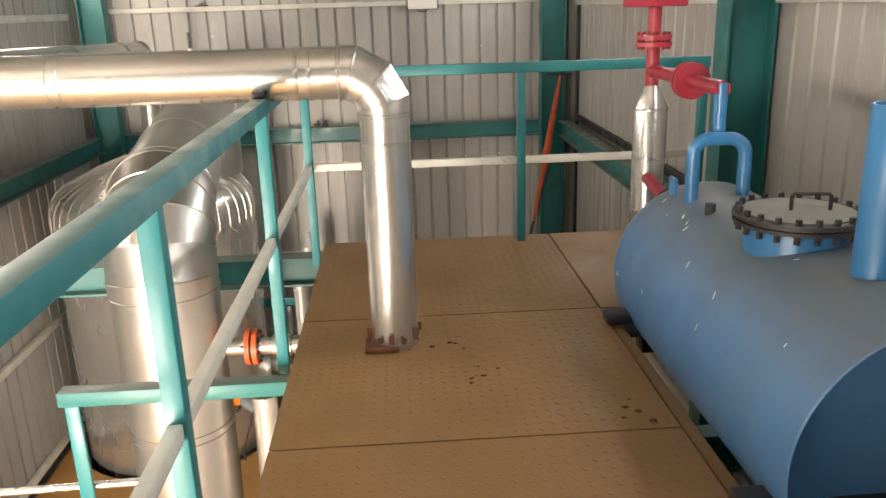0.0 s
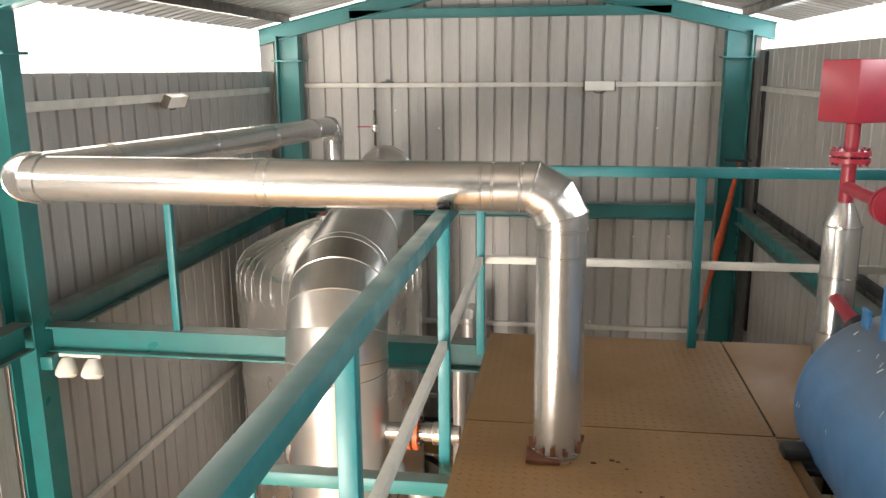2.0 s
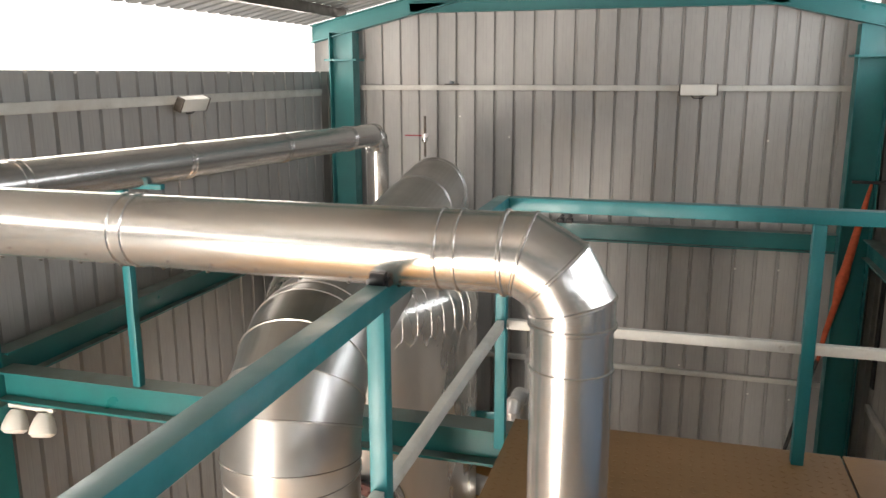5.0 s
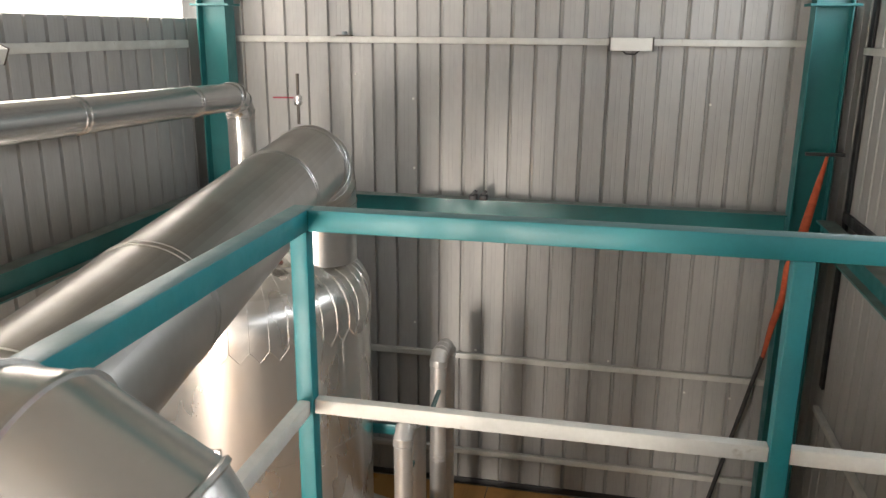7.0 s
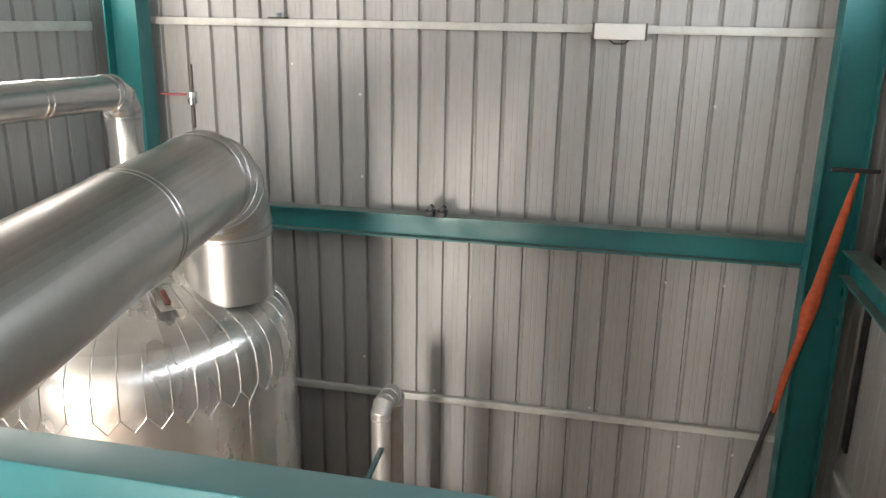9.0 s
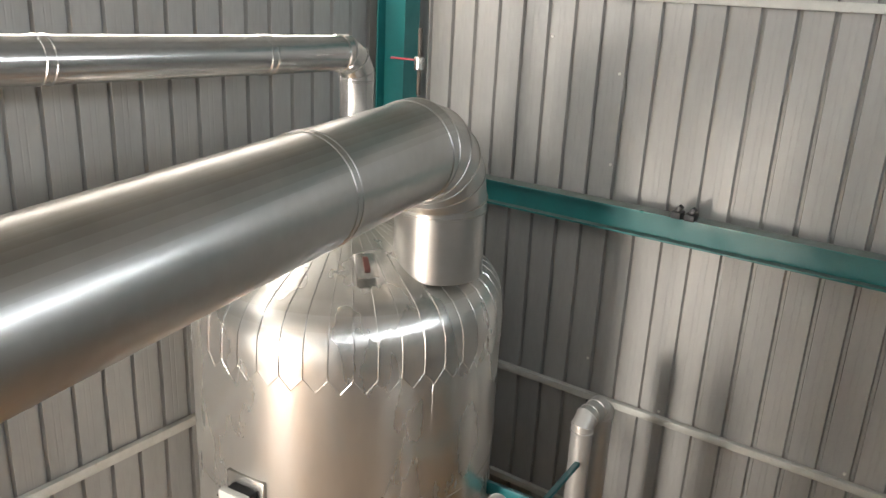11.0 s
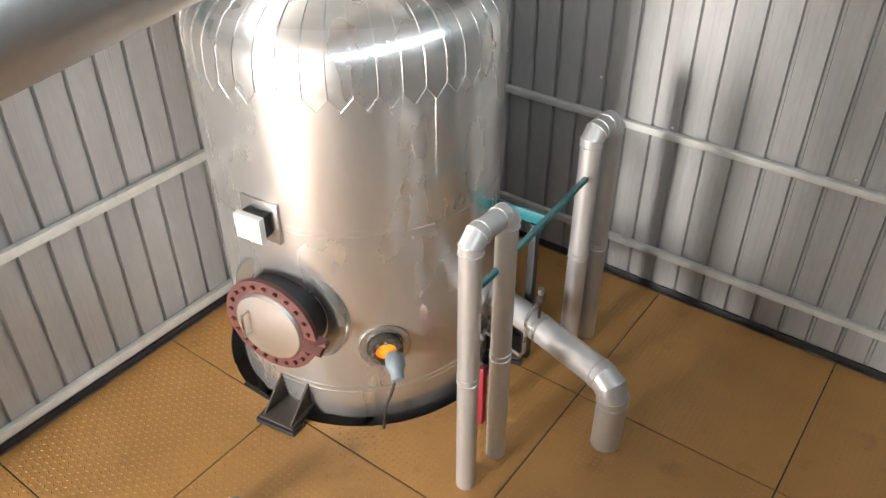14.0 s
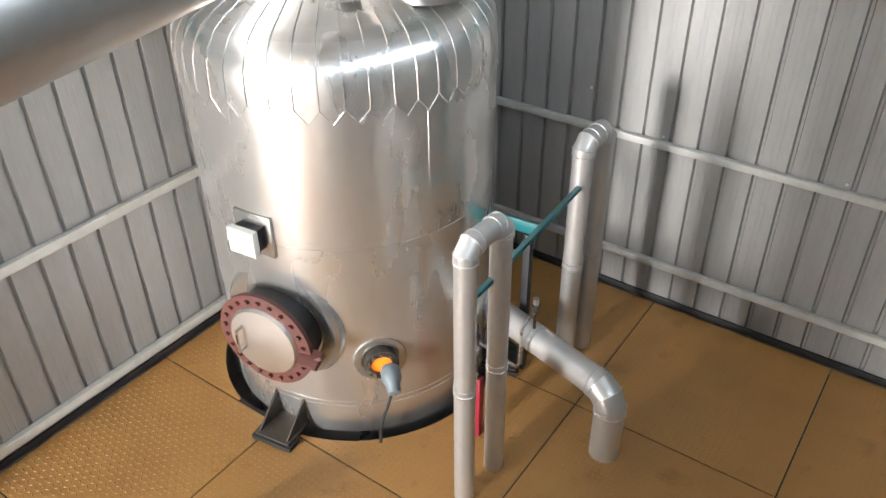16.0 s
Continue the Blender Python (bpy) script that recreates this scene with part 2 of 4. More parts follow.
def bend(a, corner, b, radius, gores):
    """Points of a mitred bend at corner: start, gore joints, end."""
    a, corner, b = Vector(a), Vector(corner), Vector(b)
    u, v = (a - corner).normalized(), (b - corner).normalized()
    ang = math.pi - u.angle(v)
    cut = radius * math.tan(ang / 2)
    axis = (u + v).normalized()
    centre = corner + axis * (radius / math.cos(ang / 2))
    p0, p1 = corner + u * cut, corner + v * cut
    e0, nrm = (p0 - centre).normalized(), (p0 - centre).cross(p1 - centre).normalized()
    side = nrm.cross(e0)
    pts = [p0]
    for k in range(gores):
        t = ang * (k + 0.5) / gores
        pts.append(centre + (radius / math.cos(ang / gores / 2)) * (math.cos(t) * e0 + math.sin(t) * side))
    return pts + [p1]


def clad_pipe(own, pts, r, radius, gores=3, material=None, bands=1.0, seg=40, screws=False):
    """A jacketed pipe: straight sections, gored elbows and raised joint bands, as parts of own."""
    material = material or M_ALU
    pts = [Vector(p) for p in pts]
    starts = [pts[0]]
    for i in range(1, len(pts) - 1):
        bp = bend(pts[i - 1], pts[i], pts[i + 1], radius, gores)
        part("elbow", sweep(bmesh.new(), bp, r + 0.003, seg, False), material, own, smooth=12)
        for k in range(1, len(bp) - 1):
            d = (bp[k + 1] - bp[k]).normalized() + (bp[k] - bp[k - 1]).normalized()
            bead(own, bp[k], d, r + 0.006, 0.004, seg, material)
        bead(own, bp[0], bp[1] - bp[0], r + 0.003, 0.006, seg, material)
        bead(own, bp[-1], bp[-1] - bp[-2], r + 0.003, 0.006, seg, material)
        starts += [bp[0], bp[-1]]
    starts.append(pts[-1])
    for a, b in zip(starts[::2], starts[1::2]):
        d = b - a
        if d.length < 0.01:
            continue
        part("straight_section", sweep(bmesh.new(), [a, b], r, seg, True), material, own)
        n = int(d.length / bands)
        for k in range(n):
            c = a + d * ((k + 0.5) / n)
            bead(own, c, d, r, 0.006, seg, material)
            bead(own, c + d.normalized() * 0.045, d, r, 0.006, seg, material)


def lathe(bm, c, d, prof, seg=48, cap0=True, cap1=True):
    """Turns (along, radius) pairs about the axis d through c."""
    c = Vector(c)
    d, s, u = axes(d)
    rows = [[bm.verts.new(c + d * z + r * (math.cos(2 * math.pi * k / seg) * s + math.sin(2 * math.pi * k / seg) * u)) for k in range(seg)] for z, r in prof]
    for p0, p1 in zip(rows, rows[1:]):
        for k in range(seg):
            bm.faces.new((p0[k], p0[(k + 1) % seg], p1[(k + 1) % seg], p1[k]))
    if cap0:
        bm.faces.new(rows[0][::-1])
    if cap1:
        bm.faces.new(rows[-1])
    bmesh.ops.recalc_face_normals(bm, faces=bm.faces)
    return bm


def bolts(own, c, d, r, n, size, length, material, name="bolt"):
    """n hexagon bolts on a circle round the axis d."""
    c = Vector(c)
    d, s, u = axes(d)
    for k in range(n):
        a = 2 * math.pi * (k + 0.5) / n
        p = c + r * (math.cos(a) * s + math.sin(a) * u)
        part(name, lathe(bmesh.new(), p, d, [(-length / 2, size), (length / 2, size)], 6), material, own, smooth=0)


def h_section(bm, a, b, depth, width, up=(0, 0, 1), flange=0.014, web=0.01):
    """A rolled H section from a to b; depth along up, width across it."""
    a, b, up = Vector(a), Vector(b), Vector(up).normalized()
    d = (b - a).normalized()
    s = d.cross(up).normalized()
    mid, ln = (a + b) / 2, (b - a).length
    for off, w, h in ((depth / 2 - flange / 2, width, flange), (flange / 2 - depth / 2, width, flange), (0, web, depth - 2 * flange)):
        m = Matrix((s, d, up)).transposed().to_4x4()
        m.translation = mid + up * off
        bmesh.ops.create_cube(bm, size=1, matrix=m @ Matrix.Diagonal((w, ln, h, 1)))
    return bm


# ---- cladding: trapezoidal sheets, each an object of its own ----
PITCH, RIB, SLOPE, DEEP, THICK = 0.2275, 0.020, 0.010, 0.034, 0.004
SHEET_W = PITCH * 5


def sheet_mesh(name, width, z0, z1, material, ztop=None, deep=DEEP):
    """A trapezoidal sheet in the x-z plane with its ribs away from +y side; stands x 0..width."""
    xs, x = [], 0.0
    while x < width - 1e-6:
        for dx, dy in ((0, 0), (PITCH - RIB - 2 * SLOPE, 0), (PITCH - RIB - SLOPE, deep), (PITCH - SLOPE, deep)):
            if x + dx <= width:
                xs.append((x + dx, dy))
                if dy == 0 and dx == 0:
                    for fx in (0.06, 0.10):
                        xs.append((x + fx, 0.0))
                        xs.append((x + fx + 0.008, 0.0012))
                        xs.append((x + fx + 0.016, 0.0))
        x += PITCH
    xs = sorted(p for p in xs if p[0] < width - 1e-4) + [(width, 0.0)]
    bm = bmesh.new()
    rows = []
    for dy in (0.0, THICK):
        lo = [bm.verts.new((px, py + dy, z0)) for px, py in xs]
        hi = [bm.verts.new((px, py + dy, z1 if ztop is None else ztop(px))) for px, py in xs]
        rows.append((lo, hi))
    for k in range(len(xs) - 1):
        (l0, h0), (l1, h1) = rows
        bm.faces.new((l0[k], l0[k + 1], h0[k + 1], h0[k]))
        bm.faces.new((l1[k + 1], l1[k], h1[k], h1[k + 1]))
        bm.faces.new((h0[k], h0[k + 1], h1[k + 1], h1[k]))
        bm.faces.new((l0[k + 1], l0[k], l1[k], l1[k + 1]))
    me = bpy.data.meshes.new(name)
    bm.to_mesh(me)
    bm.free()
    me.materials.append(material)
    return me


def clad_wall(name, label, start, turn, length, z0, z1, skip=(), top=None, deep=DEEP):
    """A wall of sheets side by side from start, turned about z; the ribs face outwards."""
    own = thing(name, (start[0], start[1], 0), label, "wall", kind="structure")
    own.rotation_euler = (0, 0, radians(turn))
    n = math.ceil(length / SHEET_W)
    shared = {}
    for k in range(n):
        w = min(SHEET_W, length - k * SHEET_W)
        low, cut = z0, None
        for s0, s1, zt in skip:
            if s0 <= (k + 0.5) * SHEET_W <= s1:
                cut = zt
        low = cut if cut is not None else low
        if top:
            me = sheet_mesh("sheet", w, low, z1, M_SHEET, lambda px, k=k: top(k * SHEET_W + px), deep)
        else:
            key = (round(w, 3), low)
            if key not in shared:
                shared[key] = sheet_mesh("sheet", w, low, z1, M_SHEET, None, deep)
            me = shared[key]
        ob = new("sheet", me)
        ob.parent = own
        ob.location = (k * SHEET_W, 0.002 * (k % 2), 0)
    return own


def roof_z(x):
    return ZR - (ZR - ZE) * abs(x - XC) / (XR - XC)


W = XR - XL
clad_wall("wall_north", "grey galvanised trapezoidal sheet gable wall", (XL - 0.189, YB), 0, W + 0.2, ZF - 0.76, ZR, top=lambda s: roof_z(XL - 0.189 + s) - 0.02)
clad_wall("wall_west", "grey galvanised trapezoidal sheet side wall below an open strip", (XL, YF - 0.12), 90, YB - YF + 0.12, ZF - 0.76, ZLW)
clad_wall("wall_east", "grey galvanised trapezoidal sheet side wall below an open strip", (XR, YB), -90, YB - YF, ZF - 0.76, ZRW, deep=0.014)
clad_wall("wall_south", "grey galvanised trapezoidal sheet gable wall with an open doorway", (XR, YF), 180, W, ZF - 0.76, ZR, skip=((W - 2.2, W + 0.1, 0.1),), top=lambda s: roof_z(XR - s) - 0.02)

# roof: two slopes of sheets in one mesh
rb = bmesh.new()
for side in (-1, 1):
    x0, x1 = XC, (XR + 0.45 if side > 0 else XL - 0.45)
    y, k = YF - 0.3, 0
    prof = []
    while y < YB + 0.3:
        prof += [(y, 0), (y + 0.13, 0), (y + 0.15, 0.03), (y + 0.19, 0.03)]
        y += 0.21
    rows = []
    for off in (0.0, 0.004):
        rows.append([[rb.verts.new((x, py, roof_z(x) + 0.16 + pz + off)) for py, pz in prof] for x in (x0, x1)])
    for r0, r1 in rows:
        for q in range(len(prof) - 1):
            rb.faces.new((r0[q], r0[q + 1], r1[q + 1], r1[q]))
part("ceiling", rb, M_ROOF, None, smooth=0)
tagged(bpy.data.objects["ceiling"], "pale corrugated metal roof sheets on dark purlins", "ceiling", kind="structure")
for side in (-1, 1):
    for f in (0.12, 0.5, 0.92):
        x = XC + side * f * (XR - XC)
        pb = bmesh.new()
        h_section(pb, (x, YF, roof_z(x) + 0.095), (x, YB - 0.02, roof_z(x) + 0.095), 0.11, 0.05)
        tagged(part("purlin", pb, M_DARKST, None, smooth=0), "dark steel roof purlin under the sheets", "purlin", "roof purlins", "structure")

# ---- ground, lower floor and platform structure ----
gb = bmesh.new()
for x0, y0, x1, y1 in ((-400, -400, 400, 400),):
    vs = [gb.verts.new(p) for p in ((x0, y0, ZF - 0.75), (x1, y0, ZF - 0.75), (x1, y1, ZF - 0.75), (x0, y1, ZF - 0.75))]
    gb.faces.new(vs)
tagged(part("ground", gb, M_GROUND, None, smooth=0), "pale concrete ground outside the building", "ground", kind="structure")

VX, VY, VR = -2.89, 8.50, 1.06


def lug_mesh(name, w, d, step, inside, material, high=0.006):
    """Raised tread lugs, alternating diagonally, over a plate w by d."""
    verts, faces = [], []
    nx, ny = int(w / step), int(d / step)
    for i in range(nx):
        for j in range(ny):
            cx, cy = (i + 0.5) * w / nx, (j + 0.5) * d / ny
            if not inside(cx, cy):
                continue
            a = 0.75 if (i + j) % 2 else -0.75
            ux, uy = math.cos(a) * step * 0.40, math.sin(a) * step * 0.40
            px, py = -math.sin(a) * step * 0.13, math.cos(a) * step * 0.13
            n = len(verts)
            verts += [(cx - ux, cy - uy, 0), (cx + px, cy + py, 0), (cx + ux, cy + uy, 0), (cx - px, cy - py, 0), (cx - ux * 0.45, cy - uy * 0.45, high), (cx + ux * 0.45, cy + uy * 0.45, high)]
            faces += [(n, n + 3, n + 5, n + 4), (n + 3, n + 2, n + 5), (n + 2, n + 1, n + 4, n + 5), (n + 1, n, n + 4)]
    me = bpy.data.meshes.new(name)
    me.from_pydata(verts, [], faces)
    me.polygons.foreach_set("use_smooth", [True] * len(me.polygons))
    me.materials.append(material)
    return me


floor = thing("floor", (0, 0, ZF), "ochre painted chequer plate lower floor", "floor", kind="structure")
XS, YS = [XL + 0.03, -2.80, -1.04, 0.48, XR - 0.03], [YF, -1.65, -0.15, 1.35, 2.85, 4.30, 5.80, 7.35, 8.80, YB - 0.03]
HOLE = VR + 0.11
for i in range(4):
    for j in range(9):
        x0, x1, y0, y1 = XS[i] + 0.006, XS[i + 1] - 0.006, YS[j] + 0.006, YS[j + 1] - 0.006
        hit = math.hypot(VX - min(max(VX, x0), x1), VY - min(max(VY, y0), y1)) < HOLE
        bm = bmesh.new()
        if not hit:
            box(bm, (x0, y0, -0.008), (x1, y1, 0))
        else:
            nx, ny = 40, 40
            grid = {}
            for a in range(nx + 1):
                for b in range(ny + 1):
                    grid[a, b] = bm.verts.new((x0 + (x1 - x0) * a / nx, y0 + (y1 - y0) * b / ny, 0))
            for a in range(nx):
                for b in range(ny):
                    cx, cy = x0 + (x1 - x0) * (a + 0.5) / nx, y0 + (y1 - y0) * (b + 0.5) / ny
                    if math.hypot(cx - VX, cy - VY) > HOLE:
                        bm.faces.new((grid[a, b], grid[a + 1, b], grid[a + 1, b + 1], grid[a, b + 1]))
            for v in bm.verts:
                q = Vector((v.co.x - VX, v.co.y - VY))
                if abs(q.length - HOLE) < 0.04 and x0 + 0.01 < v.co.x < x1 - 0.01 and y0 + 0.01 < v.co.y < y1 - 0.01:
                    q = q.normalized() * HOLE
                    v.co.x, v.co.y = VX + q.x, VY + q.y
            bmesh.ops.delete(bm, geom=[v for v in bm.verts if not v.link_faces], context="VERTS")
            ex = bmesh.ops.extrude_face_region(bm, geom=bm.faces[:])
            bmesh.ops.translate(bm, verts=[v for v in ex["geom"] if isinstance(v, bmesh.types.BMVert)], vec=(0, 0, -0.008))
            bmesh.ops.recalc_face_normals(bm, faces=bm.faces)
        bmesh.ops.translate(bm, verts=bm.verts, vec=(0, 0, ZF))
        plate = part("plate", bm, M_PLATE, floor, smooth=0)
        if j >= 4:
            lm = lug_mesh("tread", x1 - x0, y1 - y0, 0.042, lambda cx, cy: math.hypot(x0 + cx - VX, y0 + cy - VY) > HOLE + 0.02, M_PLATE)
            lo = new("tread", lm)
            lo.parent, lo.location = plate, (x0, y0, 0.0005)
            tagged(lo, kind="stuff")

for x in XS[1:-1]:
    part("backing_strip", box(bmesh.new(), (x - 0.04, YF, ZF - 0.016), (x + 0.04, YS[7] - 0.1 if x < -2 else YB - 0.1, ZF - 0.010)), M_BLACK, floor, smooth=0)
for y in YS[1:-1]:
    part("backing_strip", box(bmesh.new(), (XL + 0.1 if y < 7.3 or y > 9.9 else (VX + HOLE + 0.05 if y > 7.5 else XL + 0.1), y - 0.04, ZF - 0.024), (XR - 0.1, y + 0.04, ZF - 0.018)), M_BLACK, floor, smooth=0)

# columns, rafters, ring beams
for y in (-0.7, 4.75, 10.12):
    for x, deep in ((XL + (0.30 if y > 8 else 0.12), 0.30 if y > 8 else 0.22), (XR - (0.31 if y > 8 else 0.17), 0.30)):
        own = thing("column", (x, y, ZF), "teal painted steel H column beside the sheet wall", "column", "portal columns", "structure")
        part("shaft", h_section(bmesh.new(), (x, y, ZF), (x, y, 2.1), deep, 0.20, (1, 0, 0)), M_TEAL, own, smooth=0)
        part("cap_plate", box(bmesh.new(), (x - deep / 2 - 0.05, y - 0.13, 1.78), (x + deep / 2 + 0.05, y + 0.13, 1.80)), M_TEAL, own, smooth=0)
        part("base_plate", box(bmesh.new(), (x - deep / 2 - 0.04, y - 0.13, ZF), (x + deep / 2 + 0.04, y + 0.13, ZF + 0.02)), M_TEAL, own, smooth=0)
    own = thing("rafter", (XC, y, 2.5), "teal painted steel portal rafter with a collar beam", "rafter", "portal rafters", "structure")
    for side, xe in ((-1, XL - 0.1), (1, XR + 0.1)):
        part("rafter_beam", h_section(bmesh.new(), (xe, y, roof_z(xe) - 0.06), (XC, y, roof_z(XC) - 0.06), 0.20, 0.14), M_TEAL, own, smooth=0)
    part("collar_beam", h_section(bmesh.new(), (XC - 2.0, y, 2.36), (XC + 2.0, y, 2.36), 0.12, 0.10), M_TEAL, own, smooth=0)


def beam(a, b, depth=0.20, width=0.15, label="teal painted steel floor beam fixed between columns"):
    return tagged(part("beam", h_section(bmesh.new(), a, b, depth, width), M_TEAL, None, smooth=0), label, "beam", "ring beams", "structure")


# plain teal along its length; any pale middle is gloss, not wear
beam((XL + 0.452, YB - 0.16, -0.13), (XR - 0.462, YB - 0.16, -0.13), label="teal steel beam along the gable wall")
for y0, y1 in ((-0.55, 4.62), (4.88, 10.0)):
    beam((XL + 0.17, y0, -0.13), (XL + 0.17, y1, -0.13))
    beam((XR - 0.17, y0, -0.13), (XR - 0.17, y1, -0.13))
beam((XL + 0.235, 4.85, -0.205), (XR - 0.33, 4.85, -0.205), 0.19)


def girt(a, b, w=0.05, h=0.06):
    return tagged(part("trim", bar(bmesh.new(), a, b, w, h), M_PALE, None), "pale painted steel girt rail on the sheet wall", "girt", "wall girts", "structure")


for z in (1.47, -1.76, -2.88):
    girt((XL + 0.33, YB - 0.03, z), (XR - 0.33, YB - 0.03, z))
for z in (1.42, -1.83, -3.13):
    for y0, y1 in ((-0.55, 4.63), (4.87, 10.0)):
        girt((XL + 0.03, y0, z), (XL + 0.03, y1, z), 0.05, 0.075)
        girt((XR - 0.03, y0, z), (XR - 0.03, y1, z))

for a, b in (((XL + 0.33, YB - 0.012), (XR - 0.33, YB - 0.012)), ((XL + 0.012, 4.87), (XL + 0.012, 10.0)), ((XR - 0.012, 4.87), (XR - 0.012, 10.0))):
    tagged(part("baseboard", bar(bmesh.new(), (*a, ZF + 0.035), (*b, ZF + 0.035), 0.02, 0.065), M_BLACK, None), "black steel angle at the foot of the sheet wall", "skirting", "wall feet", "structure")

# black bar drawn in place of the dark gap behind the beam
tagged(part("trim", box(bmesh.new(), (XR - 0.035, 4.90, -0.03), (XR - 0.004, 10.0, 0.06), 0.004), M_BLACK, None), "black strip standing in for the shadow gap between beam and sheet wall", "seal strip", "seal strips", "structure")
# black upright edge between column and wall
tagged(part("trim", box(bmesh.new(), (XR - 0.030, 9.90, -1.6), (XR - 0.004, 10.0, 1.85), 0.004), M_BLACK, None), "black strip beside the gable column", "seal strip", "seal strips", "structure")

# unseen sheet wall added under the platform to keep door light off the right
clad_wall("wall_light_block", "added unseen sheet wall under the platform edge that blocks the door light", (-0.55, 4.45), -90, 4.45 - YF, ZF, -0.17, deep=0.014)

# ---- upper platform ----
PX0, PX1, PY1 = -0.70, 0.738, 4.73
plat = thing("platform", (0, 0, 0), "chequer plate upper platform, its floor paint darkened to stand for shade", "floor", kind="structure")
ys = [YF + 0.2, -1.33, -0.14, 1.05, 2.24, 3.40, PY1]
for y0, y1 in zip(ys, ys[1:]):
    pl = part("plate", box(bmesh.new(), (PX0, y0 + 0.005, -0.008), (PX1 - 0.006, y1 - 0.005, 0)), M_UPLATE, plat, smooth=0)
    lo = new("tread", lug_mesh("tread", PX1 - PX0 - 0.03, y1 - y0 - 0.03, 0.045, lambda a, b: True, M_UPLATE, 0.0022))
    lo.parent, lo.location = pl, (PX0 + 0.015, y0 + 0.015, 0.0005)
    tagged(lo, kind="stuff")
for y in ys[1:-1]:
    part("backing_strip", box(bmesh.new(), (PX0 + 0.06, y - 0.03, -0.018), (PX1 - 0.01, y + 0.03, -0.010)), M_BLACK, plat, smooth=0)
part("backing_strip", box(bmesh.new(), (PX1 - 0.008, 3.45, -0.018), (PX1 + 0.05, PY1 - 0.06, -0.010)), M_BLACK, plat, smooth=0)
pl = part("plate", box(bmesh.new(), (PX1 + 0.005, 3.40, -0.008), (XR - 0.35, PY1, 0)), M_UPLATE, plat, smooth=0)
part("plate", box(bmesh.new(), (PX1 + 0.005, YF + 0.2, -0.008), (XR - 0.35, 0.6, 0)), M_UPLATE, plat, smooth=0)
for a, b in (((PX0 + 0.03, YF + 0.2), (PX0 + 0.03, PY1 - 0.02)), ((PX1 + 0.03, YF + 0.2), (PX1 + 0.03, 3.40))):
    part("edge_channel", bar(bmesh.new(), (*a, -0.060), (*b, -0.060), 0.05, 0.10), M_PLATE if a[0] < 0 else M_UPLATE, plat)
part("edge_channel", bar(bmesh.new(), (PX0 + 0.06, PY1 - 0.03, -0.060), (XR - 0.36, PY1 - 0.03, -0.060), 0.05, 0.10), M_TEAL, plat)
for y in (0.9, 2.24):
    part("joist", h_section(bmesh.new(), (PX0 + 0.06, y, -0.09), (XR - 0.3, y, -0.09), 0.14, 0.08), M_TEAL, plat, smooth=0)

# ---- railing ----
RX, RY, RT, RM = -0.75, 4.605, 1.10, 0.515
rail = thing("railing", (RX, RY, 0), "teal steel tube railing with pale middle rails", "railing")
part("top_rail", bar(bmesh.new(), (RX, YF + 0.3, RT - 0.03), (RX, RY + 0.03, RT - 0.03), 0.06, 0.06), M_RAIL, rail)
part("top_rail", bar(bmesh.new(), (RX + 0.031, RY, RT - 0.03), (1.68, RY, RT - 0.03), 0.06, 0.06), M_RAIL, rail)
post_xy = [(RX, y) for y in (-1.6, -0.05, 1.50, 3.035, RY)] + [(0.54, RY), (1.65, RY)]
for x, y in post_xy:
    part("post", bar(bmesh.new(), (x, y, -0.1 if x < 0 else 0.0), (x, y, RT - 0.0605), 0.05, 0.05), M_RAIL, rail)
ly = [y for x, y in post_xy if x == RX]
for y0, y1 in zip(ly, ly[1:]):
    part("middle_rail", bar(bmesh.new(), (RX, y0 + 0.026, RM), (RX, y1 - 0.026, RM), 0.035, 0.045), M_PALE, rail, "pale primed middle rail")
for x0, x1 in ((RX, 0.54), (0.54, 1.65)):
    part("middle_rail", bar(bmesh.new(), (x0 + 0.026, RY, RM), (x1 - 0.026, RY, RM), 0.035, 0.045), M_PALE, rail, "pale primed middle rail")

# ---- jacketed pipe through the platform ----
PZ = 1.185
own = thing("insulated_pipe", (-0.29, 3.12, 0), "shiny aluminium jacketed pipe rising through the platform and crossing the hall", "pipe")
clad_pipe(own, [(-0.262, 3.12, -1.2), (-0.262, 3.12, PZ), (-2.78, 3.16, PZ), (-2.78, 8.42, 1.06), (-2.78, 8.42, 0.0)], 0.105, 0.17, 3, M_ALU, 1.15)
bead(own, (-0.262, 3.12, 0.90), (0, 0, 1), 0.105, 0.005, 40, M_ALU)
bead(own, (-0.262, 3.12, 0.02), (0, 0, 1), 0.105, 0.005, 40, M_ALU)
for x in (-0.55, -0.60):
    bead(own, (x, 3.124, PZ), (1, 0, 0), 0.105, 0.005, 40, M_ALU)
for k in range(14):
    x = -0.7 - 0.14 * k
    part("screw_or_daylight_dot", lathe(bmesh.new(), (x, 3.06 , PZ - 0.088), (0, -0.5, -0.87), [(0, 0.006), (0.004, 0.005)], 8), M_DARKST, own)
rb = bmesh.new()
box(rb, (-0.392, 2.985, 0.003), (-0.245, 3.12, 0.022), 0.004)
cb = tagged(part("pipe_collar", rb, M_RUST, None), "rusty steel collar plate at the foot of the pipe", "collar")
bb = bmesh.new()
box(bb, (RX - 0.03, 3.03, 1.095), (RX + 0.03, 3.10, 1.115))
rod(bb, (RX - 0.02, 3.04, 1.115), (RX + 0.02, 3.04, 1.115), 0.018)
tagged(part("pipe_saddle", bb, M_BLACK, None), "small black pad between rail and pipe", "pad")

